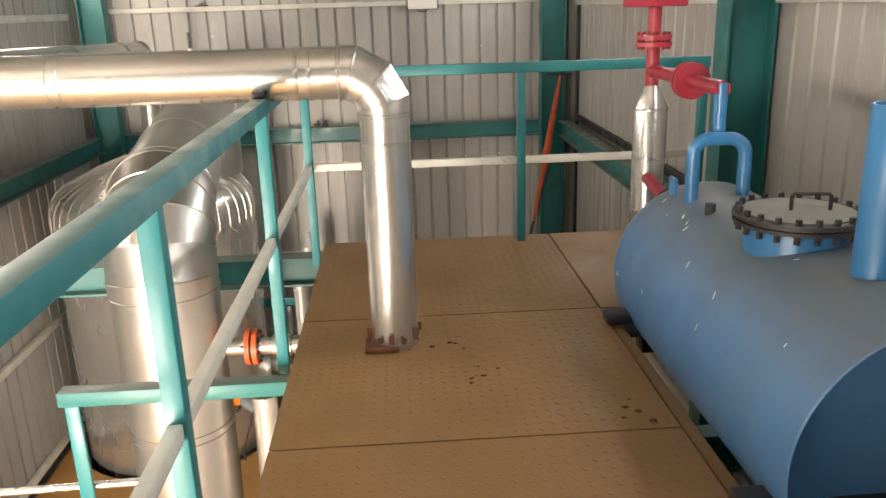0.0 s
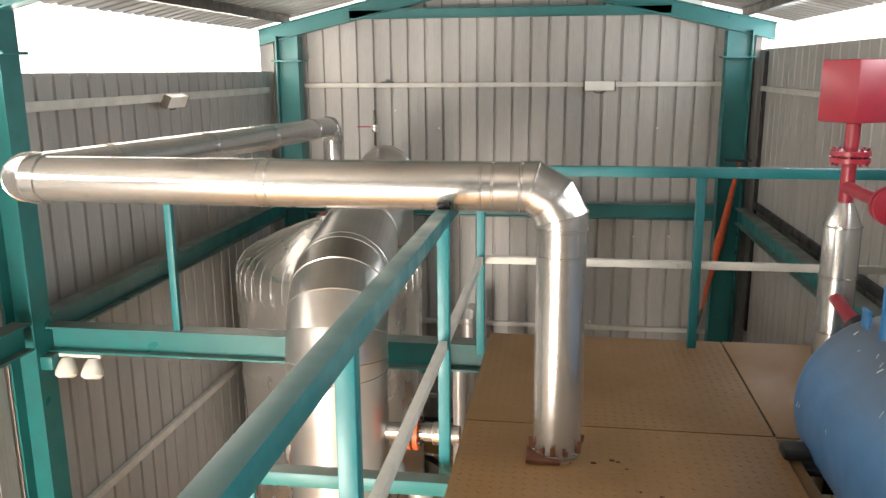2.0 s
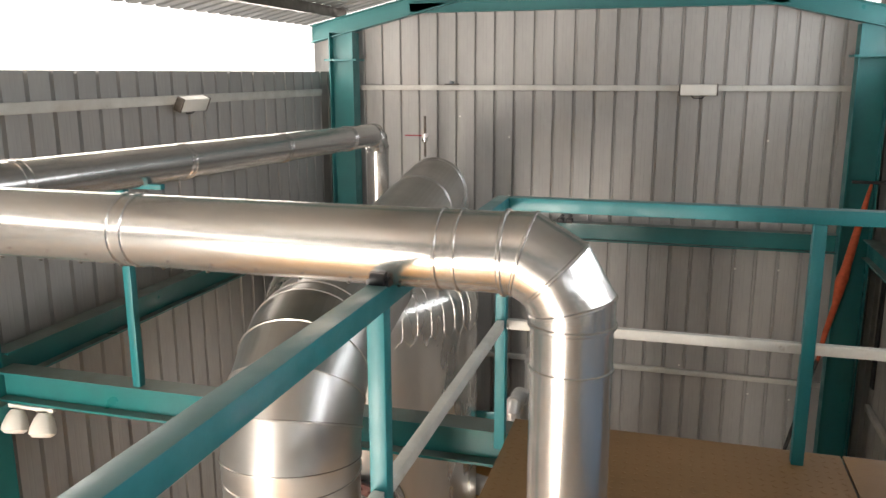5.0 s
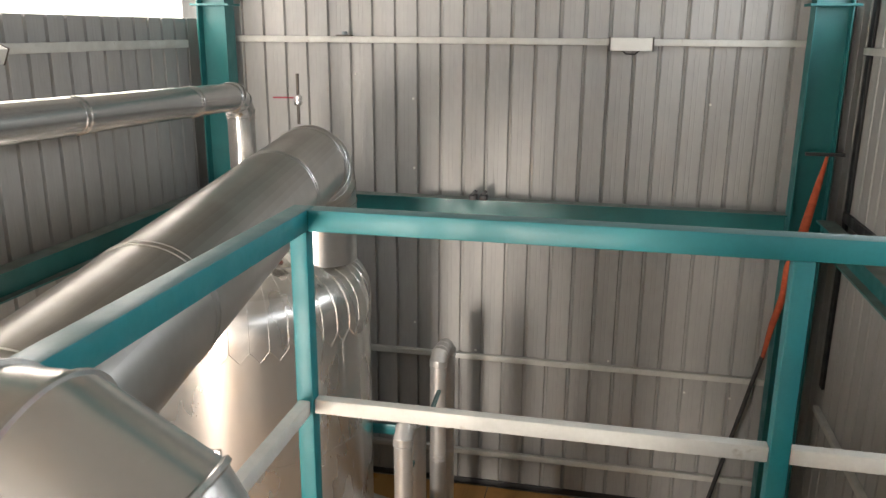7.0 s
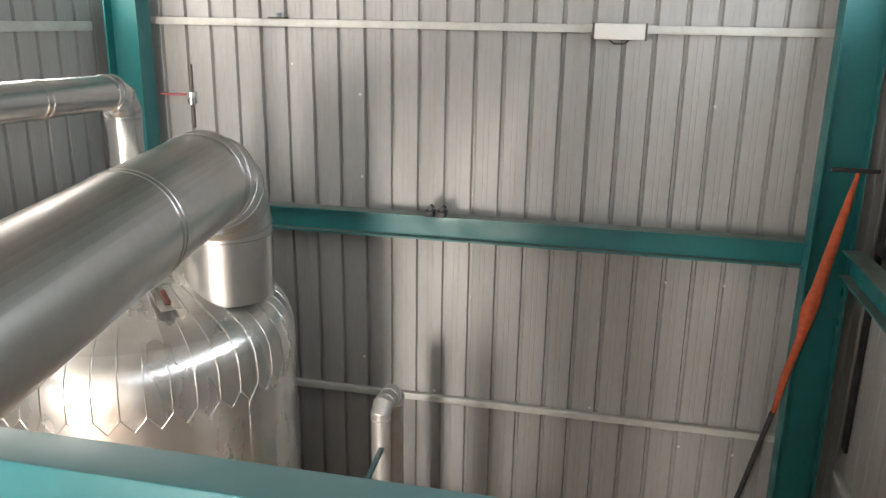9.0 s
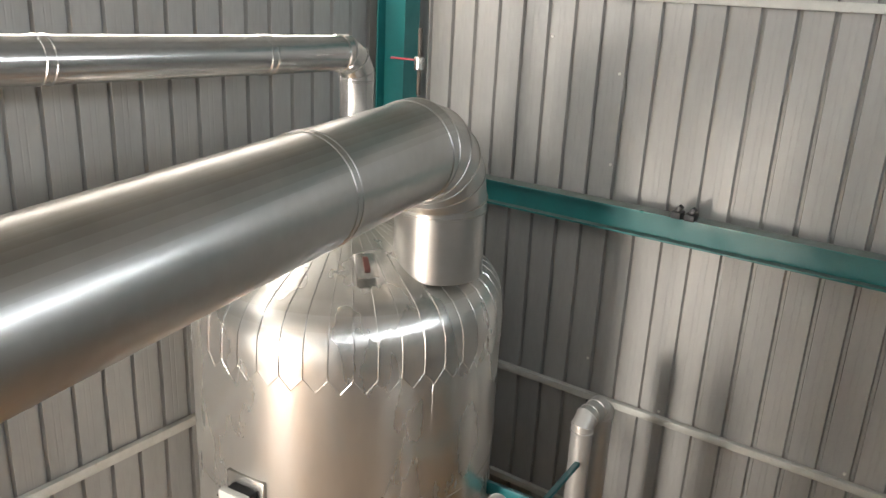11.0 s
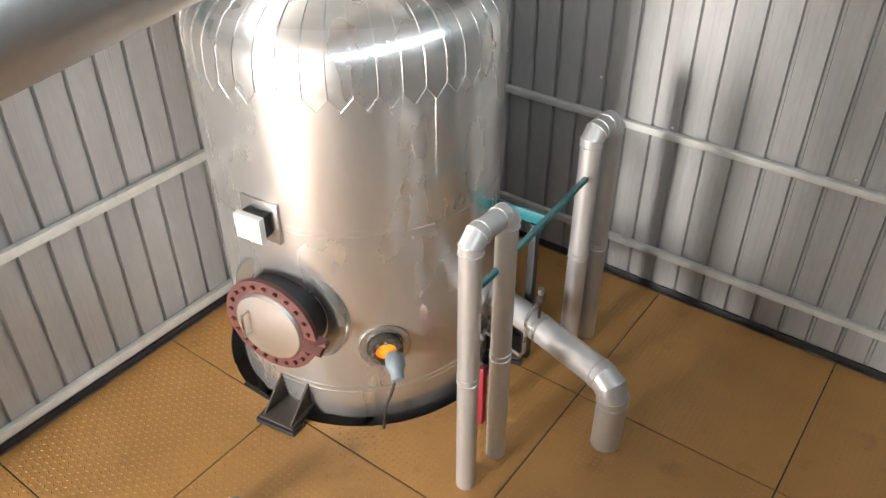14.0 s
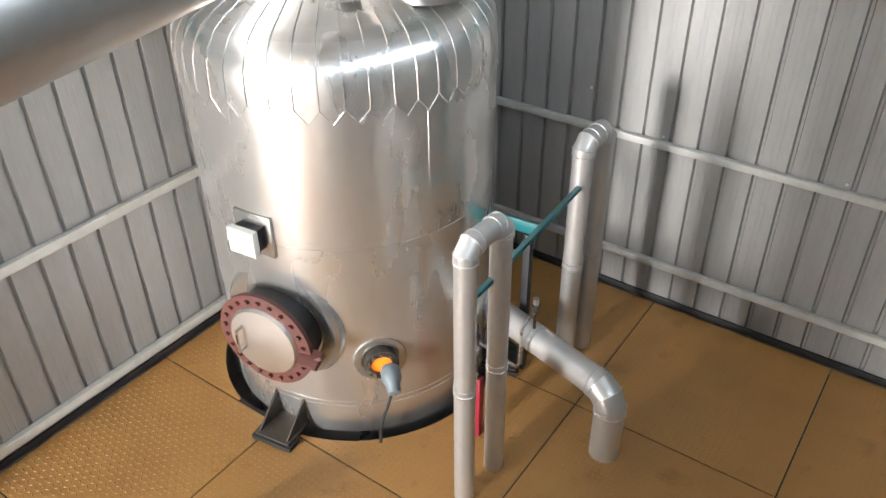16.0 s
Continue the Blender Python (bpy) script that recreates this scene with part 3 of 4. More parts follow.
own = thing("pipe_support", (-2.90, 4.82, -0.11), "teal steel post carrying the pipe from the beam", "support")
part("post", bar(bmesh.new(), (-2.90, 4.82, -0.109), (-2.90, 4.82, 1.03), 0.05, 0.05), M_RAIL, own)
part("arm", bar(bmesh.new(), (-2.925, 4.82, 1.045), (-2.64, 4.82, 1.045), 0.04, 0.03), M_RAIL, own)

# ---- big vapour duct ----
DX, DY, DR = -1.50, 3.95, 0.285
own = thing("vapour_duct", (DX, DY, ZF), "large aluminium jacketed duct rising and running to the vessel top", "duct")
clad_pipe(own, [(DX, DY, ZF), (DX, DY, 0.42), (-2.20, 8.56, 0.60), (-2.20, 8.56, -0.25)], DR, 0.42, 5, M_DUCT, 1.6, 48)
own2 = thing("bleed_valve", (-2.30, 8.42, 0.87), "small steel ball valve with a red lever on the duct", "valve")
part("stem", rod(bmesh.new(), (-2.30, 8.42, 0.86), (-2.30, 8.42, 1.24), 0.012), M_DARKST, own2)
part("body", lathe(bmesh.new(), (-2.30, 8.42, 1.04), (0, 0, 1), [(-0.04, 0.018), (-0.035, 0.03), (0.035, 0.03), (0.04, 0.018)], 16), M_STEEL, own2)
part("lever", bar(bmesh.new(), (-2.33, 8.41, 1.06), (-2.49, 8.39, 1.06), 0.02, 0.012), M_RED, own2, "red lever handle")
# flanged branch on the riser
own = thing("flanged_branch", (-1.0, DY, -0.5), "steel branch pipe with orange flanges on the duct", "pipe")
part("pipe", rod(bmesh.new(), (DX + 0.2, DY, -0.35), (-0.80, DY, -0.35), 0.05), M_ALU, own)
for x in (-1.085, -1.045):
    part("flange", lathe(bmesh.new(), (x, DY, -0.35), (1, 0, 0), [(-0.013, 0.10), (0.013, 0.10)], 32), M_ORANGE, own, "orange painted flange")
part("gasket", lathe(bmesh.new(), (-1.065, DY, -0.35), (1, 0, 0), [(-0.007, 0.085), (0.007, 0.085)], 32), M_BLACK, own)
bolts(own, (-1.065, DY, -0.35), (1, 0, 0), 0.08, 8, 0.009, 0.1, M_DARKST)
part("valve_body", lathe(bmesh.new(), (-0.90, DY, -0.35), (1, 0, 0), [(-0.06, 0.03), (-0.05, 0.065), (0.05, 0.065), (0.06, 0.03)], 24), M_STEEL, own)
clad_pipe(own, [(-1.02, DY - 0.05, -0.62), (-1.02, DY - 0.05, ZF)], 0.07, 0.1, 3, M_VES, 1.0, 28)

# ---- vessel ----
vessel = thing("vessel", (VX, VY, ZF), "large upright aluminium jacketed vessel with a gored conical cap", "vessel")
part("shell", lathe(bmesh.new(), (VX, VY, 0), (0, 0, 1), [(ZF - 0.5, VR - 0.04), (ZF - 0.06, VR - 0.04), (ZF - 0.02, VR), (-1.63, VR), (-1.628, VR + 0.003), (-0.62, VR + 0.003)], 96), M_VES, vessel)
capp = [(-0.80, VR + 0.006), (-0.62, VR + 0.005), (-0.50, VR - 0.006), (-0.42, VR - 0.04), (-0.34, VR - 0.10), (-0.28, VR - 0.19), (-0.11, 0.52), (0.02, 0.14), (0.06, 0.12)]
cap_part = part("cap", lathe(bmesh.new(), (VX, VY, 0), (0, 0, 1), [(-0.70, VR + 0.005)] + capp[1:], 96), M_VES, vessel, "conical cap of folded gores")
NG = 46
rib_curve = capp[2:8]
rbm, zbm = bmesh.new(), bmesh.new()
for k in range(NG):
    a = 2 * math.pi * k / NG
    ca, sa = math.cos(a), math.sin(a)
    sweep(rbm, [(VX + (r + 0.003) * ca, VY + (r + 0.003) * sa, z + 0.002) for z, r in [(-0.70, VR + 0.006), (-0.62, VR + 0.006)] + rib_curve], 0.003, 6)
    b = a + math.pi / NG
    c = a + 2 * math.pi / NG
    sweep(zbm, [(VX + (VR + 0.006) * math.cos(q), VY + (VR + 0.006) * math.sin(q), z) for q, z in ((a, -0.70), (b, -0.785), (c, -0.70))], 0.003, 6)
    # each gore ends in a pointed tongue
part("gore_seam", rbm, M_VES, cap_part)
part("zigzag_trim", zbm, M_VES, cap_part, "pointed zigzag edge of the cap")
tb = bmesh.new()
for k in range(NG):
    qs = [(2 * math.pi * (k + f) / NG, z) for f, z in ((0, -0.70), (0.5, -0.785), (1, -0.70))]
    tb.faces.new([tb.verts.new((VX + (VR + 0.005) * math.cos(q), VY + (VR + 0.005) * math.sin(q), z)) for q, z in qs])
part("tongue_edge", tb, M_VES, cap_part)
for z in (-1.61, -1.66, -3.0, -3.045):
    bead(vessel, (VX, VY, z), (0, 0, 1), VR, 0.005, 96, M_VES)
for ang in (-20, 55, 130, 205, -47, -51):
    a = radians(ang)
    z0, z1 = (-3.0, ZF - 0.01) if ang < -40 else (-1.6, -0.78)
    part("vertical_seam", bar(bmesh.new(), (VX + VR * math.cos(a), VY + VR * math.sin(a), z0), (VX + VR * math.cos(a), VY + VR * math.sin(a), z1), 0.006, 0.008, 0.002), M_VES, vessel)


def polar(ang, r, z):
    a = radians(ang)
    return Vector((VX + r * math.cos(a), VY + r * math.sin(a), z))


# manhole
mh_d = polar(-80, 1, 0) - Vector((VX, VY, 0))
mc = polar(-80, 1.0, -2.35)
part("manhole_neck", lathe(bmesh.new(), mc, mh_d, [(0, 0.31), (0.20, 0.31)], 48), M_BLACK, vessel, "black manhole neck")
part("insulation_ring", lathe(bmesh.new(), polar(-80, 0.88, -2.35), mh_d, [(0, 0.47), (0.13, 0.46), (0.155, 0.43), (0.15, 0.33)], 48, True, False), M_ALU, vessel)
fl = part("manhole_flange", lathe(bmesh.new(), mc + mh_d * 0.20, mh_d, [(0, 0.365), (0.035, 0.365), (0.038, 0.265), (0.0, 0.265)], 56, False, False), M_OXIDE, vessel, "red oxide bolted flange")
part("manhole_cover", lathe(bmesh.new(), mc + mh_d * 0.21, mh_d, [(0, 0.27), (0.035, 0.27), (0.055, 0.255), (0.065, 0.0001)], 56), M_COVER, vessel, "polished domed cover")
bolts(fl, mc + mh_d * 0.245, mh_d, 0.318, 22, 0.017, 0.03, M_OXIDE)
hd, hs, hu = axes(mh_d)
part("cover_handle", sweep(bmesh.new(), [mc + mh_d * 0.26 + hs * 0.15 - hu * 0.08, mc + mh_d * 0.33 + hs * 0.15 - hu * 0.08, mc + mh_d * 0.33 + hs * 0.15 + hu * 0.1, mc + mh_d * 0.26 + hs * 0.15 + hu * 0.1], 0.009, 10), M_STEEL, vessel)
part("hinge", bar(bmesh.new(), mc + mh_d * 0.18 - hs * 0.36, mc + mh_d * 0.30 - hs * 0.36 - hu * 0.05, 0.16, 0.04), M_OXIDE, vessel)
part("hinge_lug", bar(bmesh.new(), mc + mh_d * 0.23 - hs * 0.28 - hu * 0.10, mc + mh_d * 0.23 - hs * 0.46 + hu * 0.02, 0.05, 0.03), M_OXIDE, vessel)
# sight glass with lamp
sd = (polar(-42, 1, 0) - Vector((VX, VY, 0)))
sc = polar(-42, 1.04, -2.60)
part("sight_collar", lathe(bmesh.new(), sc, sd, [(0, 0.19), (0.03, 0.185), (0.035, 0.15), (0.03, 0.13)], 40, True, False), M_ALU, vessel)
sf = part("sight_flange", lathe(bmesh.new(), sc, sd, [(0.02, 0.12), (0.09, 0.12), (0.092, 0.075), (0.07, 0.075)], 40, True, False), M_DARKST, vessel)
bolts(sf, sc + sd * 0.10, sd, 0.097, 10, 0.011, 0.03, M_STEEL)
part("sight_pane", lathe(bmesh.new(), sc + sd * 0.05, sd, [(0, 0.078), (0.025, 0.078)], 32), M_SIGHT, vessel, "glowing amber sight glass")
d3, s3, u3 = axes(sd)
lampp = part("sight_lamp", lathe(bmesh.new(), sc + sd * 0.10 - s3 * 0.05 - u3 * 0.01, sd + Vector((0, 0, -0.5)), [(0, 0.055), (0.03, 0.07), (0.10, 0.07), (0.14, 0.05), (0.20, 0.045), (0.205, 0.03)], 24), M_GREY, vessel, "grey cast lamp housing")
part("cable", sweep(bmesh.new(), [sc + sd * 0.24 - s3 * 0.04 - u3 * 0.12, sc + sd * 0.25 - s3 * 0.0 - u3 * 0.25, sc + sd * 0.20 + s3 * 0.03 - u3 * 0.40, sc + sd * 0.16 + s3 * 0.05 - u3 * 0.55, sc + sd * 0.16 + s3 * 0.06 - u3 * 0.72], 0.011, 10), M_CABLE, vessel)
# name-plate box and its frame
pd = polar(-84, 1, 0) - Vector((VX, VY, 0))
pc = polar(-84, 1.03, -1.60)
d4, s4, u4 = axes(pd)
part("nameplate_bracket", bar(bmesh.new(), pc, pc + pd * 0.05, 0.30, 0.30), M_ALU, vessel)
part("nameplate_stem", bar(bmesh.new(), pc + pd * 0.05, pc + pd * 0.12, 0.18, 0.16), M_BLACK, vessel)
part("nameplate", bar(bmesh.new(), pc + pd * 0.12, pc + pd * 0.17, 0.21, 0.18), M_WHITE, vessel, "pale blank name plate box")
# label on the cap
lb = polar(-40, 0.66, -0.158)
ln = (polar(-40, 1, 0) - Vector((VX, VY, 0)))
tilt = (ln * 0.4 + Vector((0, 0, 1))).normalized()
along = (ln - tilt * ln.dot(tilt)).normalized()
part("cap_clip", bar(bmesh.new(), lb + tilt * 0.02 - along * 0.11, lb + tilt * 0.02 + along * 0.11, 0.13, 0.012), M_ALU, vessel)
part("cap_tag", bar(bmesh.new(), lb + tilt * 0.035 - along * 0.06, lb + tilt * 0.035 + along * 0.06, 0.035, 0.02), M_OXIDE, vessel, "small red tag")
part("top_flange", lathe(bmesh.new(), (VX, VY, 0.05), (0, 0, 1), [(0, 0.11), (0.035, 0.11)], 32), M_OXIDE, vessel)
part("top_nozzle", rod(bmesh.new(), (VX, VY, 0.0), (VX, VY, 0.05), 0.07), M_OXIDE, vessel)
# support foot
for ang in (-81, 20, 140):
    c = polar(ang, 1.16, ZF)
    d5 = (polar(ang, 1, 0) - Vector((VX, VY, 0)))
    s5 = Vector((-d5.y, d5.x, 0))
    ft = part("support_foot", bar(bmesh.new(), c - d5 * 0.11 + Vector((0, 0, 0.05)), c + d5 * 0.17 + Vector((0, 0, 0.05)), 0.30, 0.02), M_DARKST, vessel, "dark steel support foot")
    part("foot_pad", bar(bmesh.new(), c + d5 * 0.06 + Vector((0, 0, 0.02)), c + d5 * 0.19 + Vector((0, 0, 0.02)), 0.34, 0.04), M_BLACK, ft)
    for sgn in (-1, 1):
        gb = bmesh.new()
        q = c + s5 * 0.12 * sgn
        tri = [q - d5 * 0.11 + Vector((0, 0, 0.06)), q + d5 * 0.15 + Vector((0, 0, 0.06)), q - d5 * 0.11 + Vector((0, 0, 0.27))]
        fa = [gb.verts.new(p - s5 * 0.007) for p in tri]
        fb = [gb.verts.new(p + s5 * 0.007) for p in tri]
        gb.faces.new(fa)
        gb.faces.new(fb[::-1])
        for k in range(3):
            gb.faces.new((fa[k], fb[k], fb[(k + 1) % 3], fa[(k + 1) % 3]))
        bmesh.ops.recalc_face_normals(gb, faces=gb.faces)
        part("gusset", gb, M_DARKST, ft, smooth=0)

# ---- looped pipes on the lower floor ----
own = thing("looped_pipe", (-1.27, 7.6, ZF), "thin aluminium jacketed pipe loop standing on the lower floor", "pipe", "pipe loops")
clad_pipe(own, [(-1.27, 7.61, ZF), (-1.27, 7.61, -1.23), (-1.25, 7.95, -1.23), (-1.25, 7.95, ZF)], 0.068, 0.09, 2, M_PIPE, 1.1, 28)
own = thing("looped_pipe", (-1.37, 9.3, ZF), "thin aluminium jacketed pipe loop beside the gable wall", "pipe", "pipe loops")
clad_pipe(own, [(-1.36, 9.20, ZF), (-1.36, 9.20, -1.31), (-1.33, 9.46, -1.29), (-1.33, 9.46, ZF)], 0.075, 0.09, 2, M_PIPE, 1.1, 28)
own = thing("outlet_pipe", (-0.69, 8.48, ZF), "aluminium jacketed outlet pipe bending down into the floor", "pipe")
clad_pipe(own, [(-1.95, 8.87, -2.71), (-0.655, 8.50, -2.71), (-0.655, 8.50, ZF)], 0.108, 0.16, 3, M_PIPE, 0.7, 32)
own = thing("gauge_cock", (-1.40, 8.69, -2.62), "small brass gauge cock with a steel hose", "valve")
part("stem", rod(bmesh.new(), (-1.38, 8.69, -2.63), (-1.38, 8.69, -2.42), 0.012), M_OXIDE, own)
part("cock_body", lathe(bmesh.new(), (-1.38, 8.69, -2.42), (0, 0, 1), [(-0.03, 0.02), (-0.02, 0.032), (0.03, 0.032), (0.04, 0.02)], 16), M_DARKST, own)
part("cap_nut", lathe(bmesh.new(), (-1.38, 8.69, -2.36), (0, 0, 1), [(-0.02, 0.025), (0.03, 0.025)], 6), M_STEEL, own)
part("hose", sweep(bmesh.new(), [(-1.38, 8.67, -2.45), (-1.38, 8.60, -2.44), (-1.39, 8.52, -2.50), (-1.38, 8.50, -2.68), (-1.38, 8.50, -2.80), (-1.42, 8.52, -2.88), (-1.55, 8.56, -2.90), (-1.84, 8.62, -2.90)], 0.014, 12), M_STEEL, own)
own = thing("pipe_bracket", (-1.6, 8.85, -2.0), "teal angle bracket tying the pipe loops to the vessel", "bracket")
part("bracket_plate", bar(bmesh.new(), (-1.93, 8.90, -1.93), (-1.52, 8.93, -1.93), 0.03, 0.10), M_RAIL, own)
part("strut", bar(bmesh.new(), (-1.34, 9.16, -1.62), (-1.28, 7.99, -1.62), 0.035, 0.035), M_RAIL, own)
part("strut", bar(bmesh.new(), (-1.27, 7.90, -1.62), (-1.27, 7.64, -1.62), 0.035, 0.035), M_RAIL, own)
part("leg", bar(bmesh.new(), (-1.60, 8.93, -1.985), (-1.60, 8.93, ZF), 0.06, 0.06), M_BLACK, own)
own = thing("control_valve", (-1.52, 8.0, ZF), "red and black valve gear between vessel and pipes", "valve")
part("red_body", box(bmesh.new(), (-1.56, 8.10, ZF), (-1.47, 8.16, -2.72), 0.008), M_RED, own)
for k in range(4):
    part("fitting", lathe(bmesh.new(), (-1.50, 8.06, -2.30 - 0.12 * k), (0.3, 1, 0), [(-0.04, 0.02), (-0.03, 0.035), (0.03, 0.035), (0.04, 0.02)], 12), M_STEEL if k % 2 else M_BLACK, own)
part("riser", rod(bmesh.new(), (-1.50, 8.10, -2.72), (-1.50, 8.10, -2.22), 0.014), M_DARKST, own)
own = thing("valve_bonnet", (-2.35, 6.38, ZF), "grey cast valve cover with a pale rim on the lower floor", "fitting")
vd = Vector((-0.62, -0.62, -0.48)).normalized()
vc = Vector((-2.22, 6.44, ZF + 0.25))
part("cover", lathe(bmesh.new(), vc, vd, [(-0.06, 0.0001), (-0.055, 0.025), (-0.04, 0.05), (-0.02, 0.068), (0.0, 0.075), (0.30, 0.085), (0.31, 0.07)], 36), M_GREY, own)
part("rim", ring_bead(bmesh.new(), vc + vd * 0.03, vd, 0.076, 0.007, 36), M_STEEL, own, "pale worn rim")
part("foot", rod(bmesh.new(), (-2.35, 6.31, ZF), (-2.35, 6.31, ZF + 0.12), 0.045), M_GREY, own)

# ---- blue tank ----
TX, TZ, TR, TY0, TY1 = 1.207, 0.203, 0.42, 1.61, 3.34
tank = thing("blue_tank", (TX, (TY0 + TY1) / 2, 0), "dusty blue painted horizontal steel tank on the platform", "tank")
prof = [(0.05, 0.0001), (0.048, 0.12), (0.035, 0.26), (0.015, 0.36), (0.0, TR - 0.003)]
ln_ = TY1 - TY0
part("shell", lathe(bmesh.new(), (TX, TY0, TZ), (0, 1, 0), [(0, TR), (0.006, TR + 0.004), (0.03, TR), (ln_, TR)] + [(ln_ + 0.20 * math.sin(q), TR * math.cos(q) + 0.0001) for q in (0.25, 0.5, 0.75, 1.0, 1.25, 1.5)], 72, False), M_BLUE, tank, smooth=40)
part("dished_end", lathe(bmesh.new(), (TX, TY0 + 0.15, TZ), (0, 1, 0), prof, 72, False, False), M_BLUE, tank)
HX, HY, HZ = 1.175, 2.43, 0.675
part("manhole_neck", lathe(bmesh.new(), (HX, HY, 0.52), (0, 0, 1), [(0, 0.178), (HZ - 0.52, 0.178)], 48), M_BLUE2, tank, "bright blue manhole neck")
fl = part("manhole_flange", lathe(bmesh.new(), (HX, HY, HZ), (0, 0, 1), [(0, 0.22), (0.014, 0.222), (0.016, 0.214), (0.020, 0.214), (0.022, 0.222), (0.036, 0.22)], 56), M_BLACK, tank, "black bolted flange")
bolts(fl, (HX, HY, HZ + 0.014), (0, 0, 1), 0.200, 20, 0.012, 0.085, M_BLACK)
part("manhole_cover", lathe(bmesh.new(), (HX, HY, HZ + 0.034), (0, 0, 1), [(0, 0.188), (0.006, 0.187), (0.008, 0.18)], 56), M_DUST, tank, "dusty round cover plate")
part("cover_handle", sweep(bmesh.new(), [(HX - 0.03, HY, HZ + 0.03), (HX - 0.03, HY, HZ + 0.09), (HX - 0.02, HY, HZ + 0.10), (HX + 0.09, HY - 0.02, HZ + 0.10), (HX + 0.10, HY - 0.02, HZ + 0.09), (HX + 0.10, HY - 0.02, HZ + 0.03)], 0.007, 10), M_BLACK, tank)
part("vent_pipe", lathe(bmesh.new(), (1.206, 2.005, 0.572), (0, 0, 1), [(0, 0.068), (0.56, 0.068), (0.56, 0.061), (0.48, 0.061)], 36, True, True), M_BLUE2, tank)
part("loop_pipe", sweep(bmesh.new(), bend((1.05, 3.12, 0.5), (1.05, 3.12, 0.86), (1.26, 3.08, 0.86), 0.07, 5) + bend((1.05, 3.12, 0.86), (1.26, 3.08, 0.86), (1.26, 3.08, 0.5), 0.07, 5) + [Vector((1.26, 3.08, 0.57))], 0.028, 18), M_BLUE2, tank)
part("loop_leg", rod(bmesh.new(), (1.05, 3.12, 0.54), (1.05, 3.12, 0.80), 0.0285), M_BLUE2, tank)
part("riser_pipe", rod(bmesh.new(), (1.16, 3.14, 0.84), (1.16, 3.14, 1.09), 0.028), M_BLUE2, tank)
part("lifting_lug", box(bmesh.new(), (1.02, 3.25, 0.50), (1.04, 3.33, 0.66), 0.008), M_BLUE2, tank)
part("plug", lathe(bmesh.new(), (1.05, 2.90, 0.58), (0, 0, 1), [(0, 0.022), (0.05, 0.022)], 12), M_BLACK, tank)
for k, y in enumerate((1.75, 3.2)):
    sb = bmesh.new()
    box(sb, (0.79, y - 0.07, -0.05), (XR - 0.5, y + 0.07, -0.02), 0.004)
    box(sb, (TX - 0.33, y - 0.05, -0.14), (TX + 0.33, y + 0.05, 0.0), 0.004)
    part("saddle", sb, M_BLACK, tank)
    part("saddle_ear", box(bmesh.new(), (0.71, y - 0.05, 0.004), (0.86, y + 0.05, 0.06), 0.015), M_BLACK, tank)
for k in range(14):
    a = radians(random.uniform(100, 185))
    y = random.uniform(TY0 + 0.1, TY1 - 0.02)
    ll = random.uniform(0.008, 0.05)
    q = random.uniform(-0.7, 0.3)
    p0 = Vector((TX + (TR + 0.0005) * math.cos(a), y, TZ + (TR + 0.0005) * math.sin(a)))
    t = Vector((-math.sin(a), 0, math.cos(a)))
    part("paint_scratch", bar(bmesh.new(), p0, p0 + t * ll * 0.6 + Vector((0, ll * q, 0)), 0.0028, 0.002, 0), M_WHITE, tank, smooth=0)

# ---- red steam valve on its jacketed riser ----
RXX, RYY = 1.17, 4.10
own = thing("jacketed_riser", (RXX, RYY, 0), "aluminium jacketed upright pipe with a conical top", "pipe")
part("jacket", lathe(bmesh.new(), (RXX, RYY, 0), (0, 0, 1), [(0.001, 0.092), (0.87, 0.092), (0.99, 0.04)], 12), M_ALU, own, smooth=40)
for z in (0.3, 0.6, 0.865):
    bead(own, (RXX, RYY, z), (0, 0, 1), 0.091, 0.005, 24, M_ALU)
own = thing("safety_valve", (RXX, RYY, 1.0), "red painted valve with a square actuator box and flanged arm", "valve")
part("stem", rod(bmesh.new(), (RXX, RYY, 0.98), (RXX, RYY, 1.40), 0.035), M_RED, own)
for z in (1.205, 1.24):
    part("flange", lathe(bmesh.new(), (RXX, RYY, z), (0, 0, 1), [(-0.012, 0.095), (0.012, 0.095)], 32), M_RED, own)
bolts(own, (RXX, RYY, 1.222), (0, 0, 1), 0.078, 8, 0.009, 0.09, M_RED)
ab = box(bmesh.new(), (-0.12, -0.12, 1.395), (0.12, 0.12, 1.70), 0.01)
ab.transform(pose(RXX, RYY, 0, 0, 0, 28))
part("actuator_box", ab, M_RED, own)
part("arm", rod(bmesh.new(), (RXX, RYY, 1.065), (1.16, 3.12, 1.065), 0.033), M_RED, own)
for y in (3.50, 3.54):
    part("flange", lathe(bmesh.new(), (1.165, y, 1.065), (0, 1, 0), [(-0.012, 0.085), (0.012, 0.085)], 32), M_RED, own)
own = thing("feed_stub", (RXX, 3.9, 0.5), "red stub pipe with a black flange feeding the tank", "pipe")
part("stub", rod(bmesh.new(), (RXX - 0.02, RYY - 0.05, 0.50), (TX - 0.05, 3.45, 0.40), 0.035), M_RED, own)
part("flange", lathe(bmesh.new(), (TX - 0.045, 3.66, 0.435), (0, -1, -0.25), [(-0.02, 0.09), (0.02, 0.09)], 28), M_BLACK, own)

